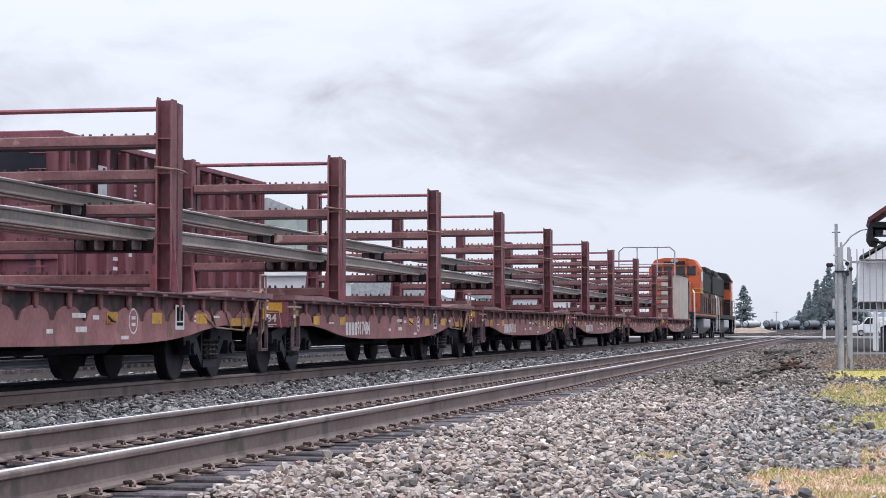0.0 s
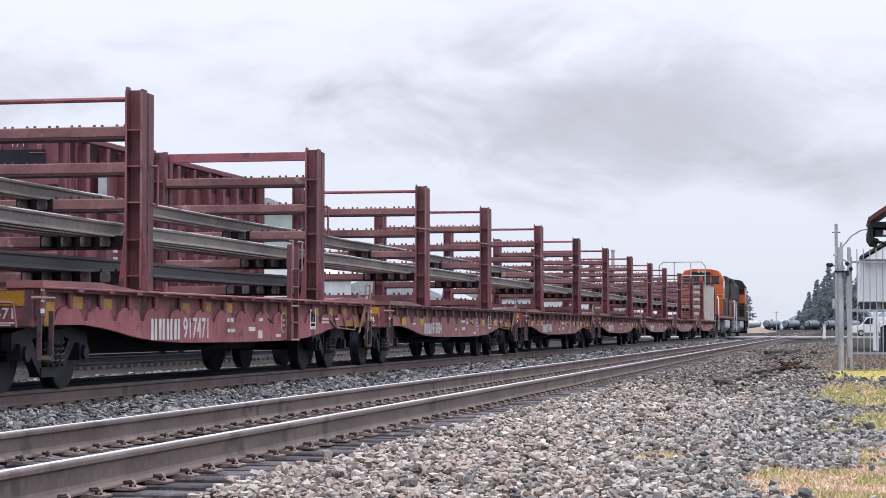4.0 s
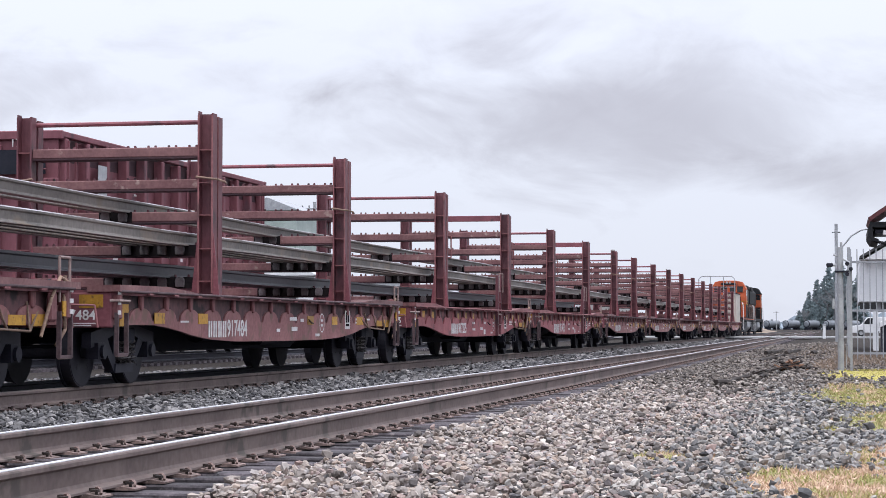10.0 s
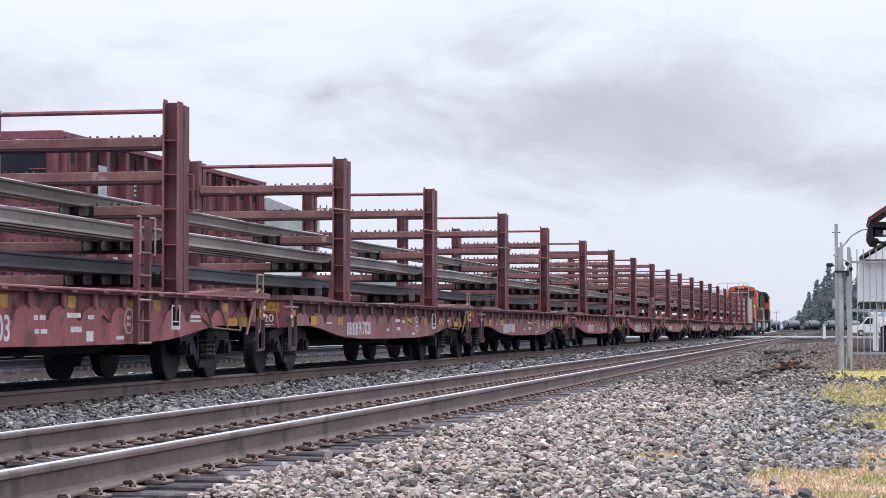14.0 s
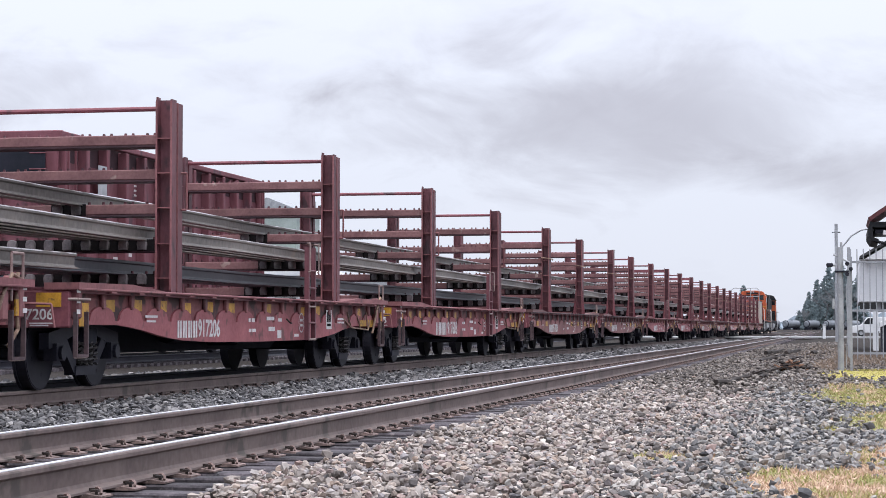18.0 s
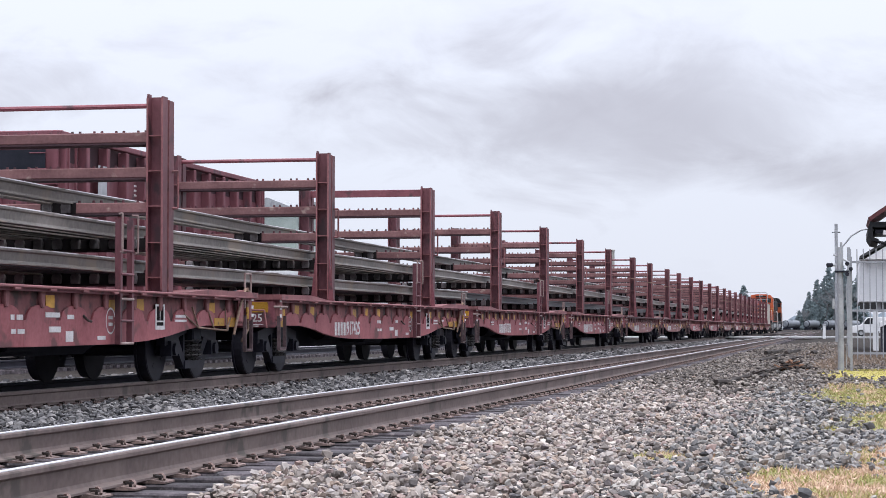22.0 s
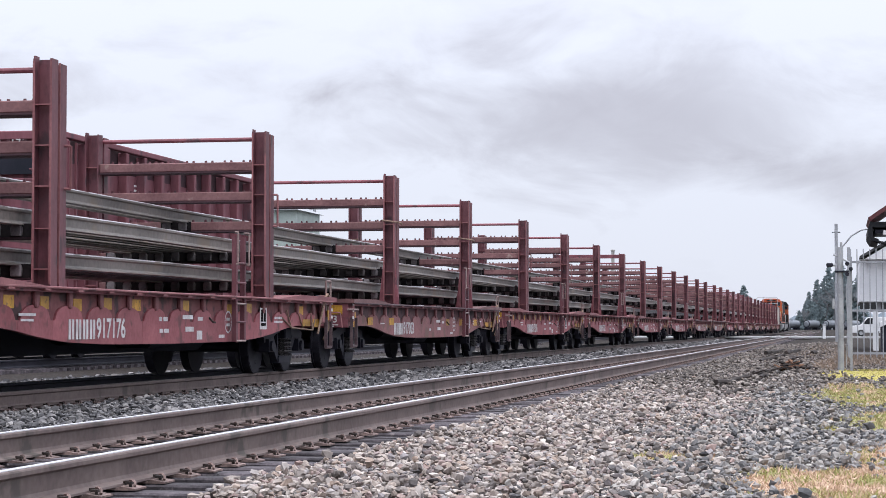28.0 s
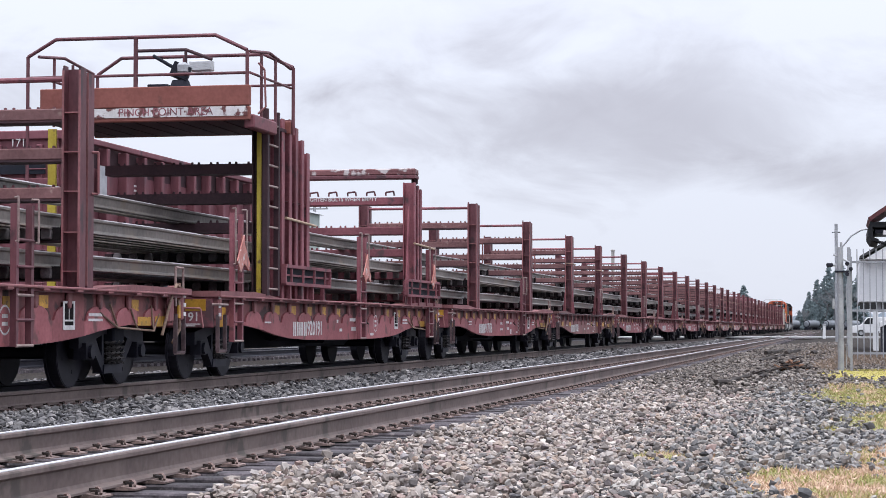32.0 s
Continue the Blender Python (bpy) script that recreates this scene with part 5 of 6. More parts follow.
        for k in range(8):
            part("stanchion", rods(((s * 1.48, 6.3 + 1.95 * k, 1.65), (s * 1.48, 6.3 + 1.95 * k, 2.65), 0.018)), BLACK, e)
    part("handrail", path_rod([(-1.3, -1.7, 1.6), (-1.3, -1.7, 2.6), (1.3, -1.7, 2.6), (1.3, -1.7, 1.6)], 0.016), GREY_METAL, e)
    part("horn", rods(((0.2, 7.0, 4.6), (0.2, 6.6, 4.62), 0.06), ((-0.1, 7.0, 4.6), (-0.1, 6.6, 4.62), 0.06)), GREY_METAL, e)
    return e


engine = locomotive("orange and black diesel locomotive coupled ahead of the flat cars")
y1 = post_at(11.5) + 4.2
engine.matrix_basis = pose(XT, y1, 0)
CARS.append((engine, y1, 12))
lead_engine = copy_thing(engine, pose(XT, y1 + 43.6, 0, 0, 0, 180))
tagged(lead_engine, "orange and black diesel locomotive at the head of the train")
bm = B()
prism(bm, [(-1.60, 4.28), (1.60, 4.28), (1.60, 4.34), (1.22, 4.92), (0.6, 5.03), (-0.6, 5.03), (-1.22, 4.92), (-1.60, 4.34)], "y", 3.2, 6.0)
part("cab_roof", bm, BLACK, lead_engine, "sooty black cab roof")
CARS.append((lead_engine, y1 + 43.6, 14))


# ---- the ribbed gondola standing on the siding ----
def tall_gondola(y0, y1):
    g = thing("gondola_car", "tall weathered brown ribbed wood-chip gondola on the siding", "freight car", pose(XF, (y0 + y1) / 2, 0))
    h = (y1 - y0) / 2
    top = 5.2
    for s in (1, -1):
        part("side_wall", boxes(((s * 1.30, 0, 2.8), (0.05, 2 * h, 3.5))), BOXCAR, g)
        part("upper_screen", boxes(((s * 1.285, 0, 4.86), (0.03, 2 * h, 0.62))), OXIDE_DARK, g, "dark upper side screen")
        part("top_chord", solid(boxes(((s * 1.46, 0, top - 0.06), (0.16, 2 * h, 0.14))), 0.02), BOXCAR, g, "bleached top chord")
        part("bottom_sill", boxes(((s * 1.46, 0, 1.12), (0.14, 2 * h, 0.26))), BOXCAR, g)
        n = 13
        for k in range(n):
            y = -h + 0.25 + (2 * h - 0.5) * k / (n - 1)
            part("rib", solid(boxes(((s * 1.43, y, 3.1), (0.24, 0.20, 3.9))), 0.02), BOXCAR, g)
    for e in (1, -1):
        w = part("end_wall", boxes(((0, e * (h - 0.02), 3.1), (2.84, 0.05, 3.9))), BOXCAR, g)
        part("end_chord", solid(boxes(((0, e * h, top - 0.08), (3.08, 0.18, 0.2))), 0.02), BOXCAR, w)
        for k in range(4):
            part("end_beam", solid(boxes(((0, e * (h + 0.07), 1.5 + 0.85 * k), (2.9, 0.14, 0.16))), 0.02), BOXCAR, w)
        for k in range(3):
            part("end_rib", solid(boxes(((-1.0 + k, e * (h + 0.05), 3.0), (0.14, 0.10, 3.8))), 0.02), BOXCAR, w)
        for s in (1, -1):
            for k in range(11):
                part("rung", rods(((s * 1.0 + 0.2, e * (h + 0.16), 1.0 + 0.37 * k), (s * 1.0 - 0.2, e * (h + 0.16), 1.0 + 0.37 * k), 0.015)), BOXCAR, g)
        for s in (1, -1):
            part("side_ladder", boxes(((s * 1.56, e * (h - 0.3), 3.0), (0.05, 0.05, 4.0)), ((s * 1.56, e * (h - 0.75), 3.0), (0.05, 0.05, 4.0))), BOXCAR, g)
        bogie(g, e * (h - 2.1))
    part("floor", boxes(((0, 0, 1.15), (2.8, 2 * h, 0.1))), GRIME_SHADE, g)
    part("centre_sill", boxes(((0, 0, 0.85), (0.5, 2 * h + 0.8, 0.5))), GRIME_SHADE, g)
    part("number", text_mesh("171", 0.26, WHITE), None, g, "white stencilled number", at=pose(0.50, -h - 0.115, 4.93, 90, 0, 0))
    part("end_opening", boxes(((0.62, -h - 0.135, 4.50), (1.1, 0.04, 0.56))), GRIME_SHADE, g, "dark open end panel")
    part("placard", boxes(((1.535, -h + 2.55, 4.1), (0.01, 0.62, 1.0))), GREY_METAL, g, "pale worn patch plate")
    for k in range(10):
        for z in (2.62, 2.42, 2.18)[:1 + (k * 7) % 3]:
            part("stencil_bar", boxes(((1.327, -h + 2.0 + 1.0 * k, z - 0.07 * (k % 2)), (0.008, 0.34, 0.09))), WHITE, g)
    for z in (4.08, 4.2, 4.32):
        part("stencil_bar", boxes(((1.327, -h + 5.5, z), (0.008, 0.40, 0.05))), WHITE, g)
    return g


tall_gondola(43.2, 59.7)


# ---- level crossing and road ----
part_road = tagged(new("road", to_mesh("road", boxes(((-8, 168, -0.06), (60, 9, 0.10))), ASPHALT)), "pale worn asphalt road over the level crossing", "road", kind="structure")


# ---- fence, pole and yard buildings beyond the right-hand end ----
def picket_fence(y, x0, x1, z0):
    f = thing("picket_fence", "tall grey steel picket fence with two rails", "fence", pose(0, y, z0), kind="")
    for z in (2.44, 1.26, 0.22):
        part("fence_rail", boxes((((x0 + x1) / 2, 0.03, z), (x1 - x0, 0.04, 0.05))), GREY_METAL, f)
    bm = B()
    box(bm, (0, 0, 1.38), (0.026, 0.026, 2.76))
    me = to_mesh("picket", bm, GREY_METAL)
    n = int((x1 - x0) / 0.152)
    for k in range(n):
        part("picket", me, None, f, at=pose(x0 + 0.152 * k, 0, 0))
    for k in range(int((x1 - x0) / 2.4) + 1):
        part("fence_post", boxes(((x0 + 2.4 * k - 0.05, 0.03, 1.4), (0.07, 0.07, 2.8))), GREY_METAL, f)
    return f


picket_fence(50.0, 0.25, 9.4, level(1, 50))

zp = level(-0.05, 39.5)
pole = thing("steel_pole", "pale grey steel pole with a box and insulators", "pole", pose(0.0, 39.5, zp))
part("shaft", rods(((0, 0, 0), (0, 0, 2.42), 0.060), n=14), GREY_METAL, pole)
part("cap", rods(((0.02, 0, 2.42), (0.02, 0, 2.52), 0.025), n=10), GREY_METAL, pole)
part("sign_plate", solid(boxes(((-0.13, 0, 1.33), (0.05, 0.12, 0.20))), 0.01), GREY_METAL, pole)
part("clamp_band", boxes(((0.03, -0.02, 1.95), (0.26, 0.16, 0.035))), STEEL_DARK, pole)
part("camera_arm", rods(((-0.09, 0, 2.08), (-0.24, 0, 2.08), 0.03)), GREY_METAL, pole)
part("lamp_head", solid(boxes(((-0.20, 0, 2.08), (0.13, 0.1, 0.08))), 0.02), STEEL_DARK, pole, "dark small lamp head")
for dx, z in ((0.13, 2.10), (0.20, 2.0), (0.13, 1.9)):
    part("insulator", rods(((dx, -0.1, z), (dx, 0.1, z), 0.04)), STEEL_DARK, pole)
part("cable", path_rod([(0.10, 0, 0.1), (0.13, 0, 0.9), (0.11, 0, 1.6), (0.16, 0, 2.0)], 0.009), GREY_METAL, pole)
part("gate_post", boxes(((0.20, 0.1, 1.12), (0.045, 0.045, 2.24))), GREY_METAL, pole)
part("top_bracket", path_rod([(-0.13, 0, 2.28), (-0.05, 0, 2.25), (0.18, 0, 2.12)], 0.018), GREY_METAL, pole)

zl = -0.1
lamp = thing("street_lamp", "grey street lamp with a curved arm", "street lamp", pose(-0.20, 110, zl))
part("mast", rods(((0, 0, 0), (0, 0, 6.4), 0.09), n=10), GREY_METAL, lamp)
part("cross_bar", rods(((-0.22, 0, 5.95), (0.22, 0, 5.95), 0.04)), GREY_METAL, lamp)
part("arm", path_rod([(0.0, 0, 4.6), (0.35, 0, 5.2), (0.8, 0, 5.75), (1.3, 0, 6.05), (1.9, 0, 6.15)], 0.045), GREY_METAL, lamp)
part("lantern", solid(boxes(((2.0, 0, 6.13), (0.5, 0.2, 0.12))), 0.03), GREY_METAL, lamp)

# white yard building behind the fence
shed = thing("white_building", "white sided building on columns behind the fence, dark roof", "building", pose(0, 0, 0))
part("wall", boxes(((7.2, 80, 2.45), (13.0, 10, 1.55))), WALL_WHITE, shed)
for k in range(26):
    part("siding_rib", boxes(((0.95 + 0.5 * k, 74.99, 2.45), (0.03, 0.04, 1.5))), WALL_WHITE, shed)
part("window_band", boxes(((7.4, 80.2, 1.52), (12.4, 9.6, 0.31))), GREY_METAL, shed)
for k in range(8):
    part("window", boxes(((1.0 + 0.75 * k, 75.38, 1.52), (0.6, 0.06, 0.24))), GLASS_DARK, shed)
part("back_wall", boxes(((8.4, 84.8, 0.6), (10.4, 0.2, 1.55))), GREY_METAL, shed)
bm = B()
prism(bm, [(0.7, 3.22), (7.0, 6.94), (14, 3.2), (14, 3.3), (7.0, 7.04), (0.7, 3.32)], "y", 74.5, 86)
part("roof", bm, ROOF_DARK, shed, "dark shingled gable roof")
bm = B()
prism(bm, [(0.85, 3.2), (13.8, 3.2), (7.0, 6.9)], "y", 74.56, 74.7)
part("gable", bm, WALL_WHITE, shed, "white sided gable")
for x in (1.25, 5.2, 9.2, 13.2):
    part("column", boxes(((x, 75.2, 0.6), (0.2, 0.2, 1.55))), WALL_WHITE, shed)
bm = B()
prism(bm, [(1.35, -0.15), (1.35, 0.75), (3.2, 1.55), (3.2, -0.15)], "y", 70, 71.5)
part("ramp_side", bm, STEEL_DARK, shed)
bm = B()
prism(bm, [(1.30, 0.76), (1.30, 0.90), (3.2, 1.72), (3.2, 1.58)], "y", 69.9, 71.6)
part("ramp_edge", bm, WALL_WHITE, shed)

# eave of the depot roof that reaches into view above the fence
eave = thing("depot_roof", "dark red roof with a rounded black eave on brackets", "roof", pose(0, 60, 0))
bm = B()
prism(bm, [(0.86, 3.78), (0.80, 3.62), (0.80, 3.40), (0.90, 3.24), (1.10, 3.20), (1.10, 3.28), (0.95, 3.34), (0.92, 3.62), (6.0, 3.62), (6.0, 3.80)], "y", -0.6, 4)
part("eave", bm, BLACK, eave, "rounded black eave")
bm = B()
prism(bm, [(0.86, 3.80), (5.0, 6.6), (5.0, 6.75), (0.80, 3.90)], "y", -0.7, 4.1)
part("roof_sheet", bm, ROOF_RED, eave, "dark red metal roof sheet")
part("bracket", path_rod([(0.92, -0.5, 3.27), (1.15, -0.5, 3.18), (1.6, -0.5, 3.10), (2.4, -0.5, 3.05)], 0.045), BLACK, eave)
part("rafter", boxes(((2.2, -0.45, 3.50), (2.4, 0.1, 0.10)), ), STEEL_DARK, eave)
part("soffit", boxes(((3.4, 1.8, 3.56), (4.8, 4.0, 0.06))), STEEL_DARK, eave)
part("eave_lamp", solid(boxes(((1.27, -0.55, 3.46), (0.10, 0.08, 0.14))), 0.02), WHITE, eave, "small pale lamp under the eave")
part("eave_post", boxes(((4.8, 2.0, 1.65), (0.2, 0.2, 3.7))), BLACK, eave)


# ---- parked vehicles far behind the fence ----
def van(x, y, paint, label):
    v = thing("parked_van", label, "vehicle", pose(x, y, -0.12), group="vehicles parked behind the fence")
    bm = B()
    prism(bm, [(0, 0.35), (0, 1.0), (0.9, 1.15), (1.5, 1.85), (4.6, 1.9), (4.7, 0.35)], "y", -0.9, 0.9)
    part("body", solid(bm, 0.04), paint, v)
    bm = B()
    prism(bm, [(1.05, 1.2), (1.55, 1.75), (2.5, 1.77), (2.5, 1.2)], "y", -0.915, -0.905)
    part("window", bm, GLASS_DARK, v)
    for wx in (0.9, 3.8):
        for wy in (-0.8, 0.8):
            w = part("wheel", rods(((wx, wy - 0.1, 0.33), (wx, wy + 0.1, 0.33), 0.33), n=16), BLACK, v)
            part("rim", rods(((wx, wy - 0.115, 0.33), (wx, wy + 0.115, 0.33), 0.19), n=12), GREY_METAL, w)
    part("bumper", boxes(((-0.05, 0, 0.45), (0.12, 1.7, 0.2))), STEEL_DARK, v)
    part("headlight", boxes(((-0.01, -0.62, 0.85), (0.05, 0.3, 0.16))), SILVER, v)
    return v


van(1.0, 196, WALL_WHITE, "white van parked beyond the fence")
van(3.4, 186, WALL_WHITE, "white delivery van parked behind the fence")
van(5.8, 205, SILVER, "silver van parked beyond the fence")


# ---- trees ----
def conifer(x, y, h, seed, spread=0.2, lean=0.0):
    """Tapered trunk, whorls of drooping limbs, many small sprays of needles with gaps."""
    rng = random.Random(seed)
    t = thing("conifer_tree", "dark green fir tree with an uneven spire", "tree", pose(x, y, -0.15), group="fir trees beyond the crossing")
    bm = B()
    rod(bm, (0, 0, 0), (lean, 0, h), 0.022 * h, 8, 0.01)
    limbs = []
    z = h * 0.10
    while z < h * 0.97:
        k = 1 - z / h
        for _ in range(5):
            if rng.random() < 0.22:
                continue
            a = rng.uniform(0, 2 * math.pi)
            r = h * spread * (k ** 0.8) * rng.uniform(0.55, 1.15) + 0.1
            tip = Vector((lean * z / h + r * math.cos(a), r * math.sin(a), z - 0.22 * r + rng.uniform(-0.1, 0.1)))
            base = Vector((lean * z / h, 0, z))
            rod(bm, base, tip, 0.03 + 0.008 * r, 4, 0.01)
            limbs.append((base, tip, r))
        z += h * 0.022 * rng.uniform(0.7, 1.3)
    part("trunk", bm, BARK, t)
    verts, faces = [], []
    for base, tip, r in limbs:
        n = int(7 + 9 * min(r, 2.8))
        for i in range(n):
            p = base.lerp(tip, 0.25 + 0.75 * (i + rng.random()) / n) + Vector((rng.gauss(0, 0.07), rng.gauss(0, 0.07), rng.gauss(0, 0.05))) * (0.4 + min(r, 3.0))
            s = rng.uniform(0.30, 0.75) * (0.4 + 0.04 * h)
            d = Vector((rng.gauss(0, 1), rng.gauss(0, 1), -0.5 + rng.gauss(0, 0.5))).normalized()
            u = d.orthogonal().normalized()
            w = d.cross(u)
            b0 = len(verts)
            verts += [p + d * s, p + u * s * 0.45 - w * s * 0.2, p - u * s * 0.45 - w * s * 0.2, p + w * s * 0.35]
            faces += [(b0, b0 + 1, b0 + 3), (b0 + 2, b0, b0 + 3), (b0 + 1, b0 + 2, b0 + 3), (b0, b0 + 2, b0 + 1)]
    me = bpy.data.meshes.new("crown")
    me.from_pydata(verts, [], faces)
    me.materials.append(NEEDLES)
    part("crown", me, None, t)
    return t


for x, y, h, sp, seed in ((-13.5, 890, 17, 0.28, 1), (-10.2, 905, 23, 0.25, 2), (-7.4, 895, 22, 0.27, 15), (-5.0, 895, 29, 0.23, 3), (-2.4, 915, 27, 0.25, 4), (0.5, 900, 30, 0.23, 5), (3.4, 910, 28, 0.25, 6), (-15.8, 920, 12, 0.32, 7), (7.5, 900, 25, 0.26, 8), (-18.5, 930, 9, 0.38, 10), (-8.6, 880, 15, 0.32, 12), (-0.8, 885, 18, 0.30, 13), (-12.0, 884, 10, 0.40, 16)):
    conifer(x, y, h, seed, sp)
conifer(-42.3, 905, 20.5, 9, 0.36)


def bare_tree(x, y, h, seed):
    """Leafless grey tree: trunk, forking limbs, a haze of fine twigs."""
    rng = random.Random(seed)
    t = thing("bare_tree", "leafless grey tree among the firs", "tree", pose(x, y, -0.15), group="bare trees beyond the crossing")
    trunk, twigs = B(), B()

    def fork(a, d, length, r, depth):
        b = a + d * length
        rod(trunk if depth < 2 else twigs, a, b, r, 5, r * 0.65)
        if depth < 5:
            for _ in range(3 if depth < 4 else 2):
                nd = (d + Vector((rng.gauss(0, 0.45), rng.gauss(0, 0.45), rng.uniform(0.0, 0.3)))).normalized()
                fork(b, nd, length * rng.uniform(0.62, 0.85), r * 0.6, depth + 1)
    fork(Vector((0, 0, 0)), Vector((0, 0, 1)), h * 0.27, 0.28, 0)
    part("trunk", trunk, GREY_BARK, t)
    part("crown", twigs, GREY_BARK, t, "fine bare twigs")


# Far bark, paled by distance haze put into its colour.
GREY_BARK = material("haze_tinted_grey_bark", (0.136, 0.136, 0.143), (0.231, 0.228, 0.234), 0.9, scale=2, grain=12, bump=0.2)
for x, y, h, seed in ((-6.2, 878, 20, 61), (-2.8, 872, 23, 62), (-15.0, 880, 10, 63), (1.6, 876, 22, 64)):
    bare_tree(x, y, h, seed)


# ---- far yard: tank cars, woods, poles, industry behind the train ----
def tank_car(x, y, turn, paint):
    t = thing("tank_car", "far dark tank car standing in the yard", "freight car", pose(x, y, -0.26, 0, 0, turn), group="far tank cars")
    bm = B()
    rod(bm, (-4.4, 0, 2.6), (4.4, 0, 2.6), 1.5, 20)
    rod(bm, (4.4, 0, 2.6), (4.9, 0, 2.6), 1.5, 20, 0.9)
    rod(bm, (-4.9, 0, 2.6), (-4.4, 0, 2.6), 0.9, 20, 1.5)
    part("tank", bm, paint, t)
    for x_ in (-4.45, 4.45):
        part("tank_band", rods(((x_ - 0.12, 0, 2.6), (x_ + 0.12, 0, 2.6), 1.54), n=20), GRIME_SHADE, t)
    part("dome", rods(((0, 0, 4.0), (0, 0, 4.55), 0.5), n=12), paint, t)
    part("underframe", boxes(((0, 0, 0.95), (10.4, 1.2, 0.4))), GRIME_SHADE, t)
    for s in (1, -1):
        part("bogie", boxes(((s * 3.6, 0, 0.5), (2.4, 2.2, 0.7))), GRIME_SHADE, t)
    return t


TANK_GREY = material("dusty_grey_tank_paint", (0.13, 0.145, 0.165), (0.24, 0.26, 0.285), 0.5, scale=0.6, grain=8, bump=0.02)
for k in range(8):
    tank_car(-54 + 8.4 * k, 868 + 2.5 * (k % 2), 57 + 4 * (k % 2), SILVER if k in (1, 2) else TANK_GREY)


# tan weedy bank beyond the crossing, and a white post beside the road
def bank_height(x, y):
    rise_ = math.exp(-((x + 18.5) / 4.5) ** 4 - ((y - 430) / 22) ** 4)
    return -0.36 + rise_ * (1.0 + 0.5 * noise.noise((x * 0.5, y * 0.12, 4.0)) + 0.15 * noise.noise((x * 3, y, 1.0)))


BANK = material("tan_weedy_bank", (0.16, 0.12, 0.095), (0.32, 0.25, 0.19), 0.9, scale=0.5, grain=3, bump=0.5)
tagged(new("weedy_bank", grid_mesh("weedy_bank", [-25 + 0.4 * i for i in range(33)], [402 + 2 * i for i in range(29)], bank_height, BANK)), "low tan weedy bank beyond the level crossing", "bank", kind="structure")
post = thing("marker_post", "short white marker post beside the crossing", "post", pose(-1.28, 162, -0.2))
part("shaft", solid(boxes(((0, 0, 0.55), (0.22, 0.2, 1.1))), 0.02), WALL_WHITE, post)
part("cap", solid(boxes(((0, 0, 1.14), (0.3, 0.26, 0.08))), 0.02), GREY_METAL, post)

rng = random.Random(21)
verts, faces = [], []
for k in range(900):
    x = rng.uniform(-700, 320)
    y = 1500 + rng.uniform(-60, 60)
    h = 9 + 7 * noise.noise((x * 0.012, 3.0, 0)) + rng.uniform(-2, 3)
    if x < -40:
        h *= 0.55
    w = rng.uniform(4, 9)
    b0 = len(verts)
    verts += [(x - w, y, -1), (x + w, y, -1), (x + w * 0.7, y + 2, h * 0.7), (x + rng.uniform(-1, 1), y + 1, h), (x - w * 0.7, y + 2, h * 0.66), (x, y + 7, h * 0.5)]
    faces += [(b0, b0 + 1, b0 + 2, b0 + 3, b0 + 4), (b0 + 1, b0 + 5, b0 + 2), (b0 + 2, b0 + 5, b0 + 3), (b0 + 3, b0 + 5, b0 + 4), (b0 + 4, b0 + 5, b0)]
me = bpy.data.meshes.new("far_woods")
me.from_pydata(verts, [], faces)
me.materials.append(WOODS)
tagged(new("far_woods", me), "hazy blue-grey line of woods on the horizon", "woods", kind="stuff")


def utility_pole(x, y, h, label="grey utility pole with a cross arm"):
    p = thing("utility_pole", label, "utility pole", pose(x, y, -0.3))
    part("shaft", rods(((0, 0, 0), (0, 0, h), 0.14), n=8), GREY_METAL, p)
    part("cross_arm", boxes(((0, 0, h - 0.6), (2.4, 0.12, 0.12))), GREY_METAL, p)
    for dx in (-1.1, -0.5, 0.5, 1.1):
        part("insulator", rods(((dx, 0, h - 0.55), (dx, 0, h - 0.3), 0.05)), STEEL_DARK, p)
    return p


utility_pole(-45.0, 170, 12.0)
utility_pole(-26.3, 850, 8.0, "far grey utility pole above the tank cars")
yard_lamp = thing("yard_lamp", "dark yard lamp head on a tall grey pole", "lamp", pose(-26.2, 55.2, -0.3))
part("shaft", rods(((0, 0, 0), (0, 0, 8.0), 0.1)), GREY_METAL, yard_lamp)
part("arm", rods(((0, 0, 8.0), (1.35, 0, 8.1), 0.05)), GREY_METAL, yard_lamp)
part("lamp_head", solid(boxes(((1.32, 0, 7.98), (0.5, 0.3, 0.16))), 0.05), STEEL_DARK, yard_lamp)
mast = thing("yard_mast", "pale grey concrete mast behind the train", "mast", pose(-40, 360, -0.3))
part("shaft", solid(boxes(((0, 0, 7.4), (0.55, 0.55, 14.8))), 0.08), CONCRETE, mast)
part("cap", solid(boxes(((0, 0, 14.9), (0.75, 0.75, 0.3))), 0.08), CONCRETE, mast)


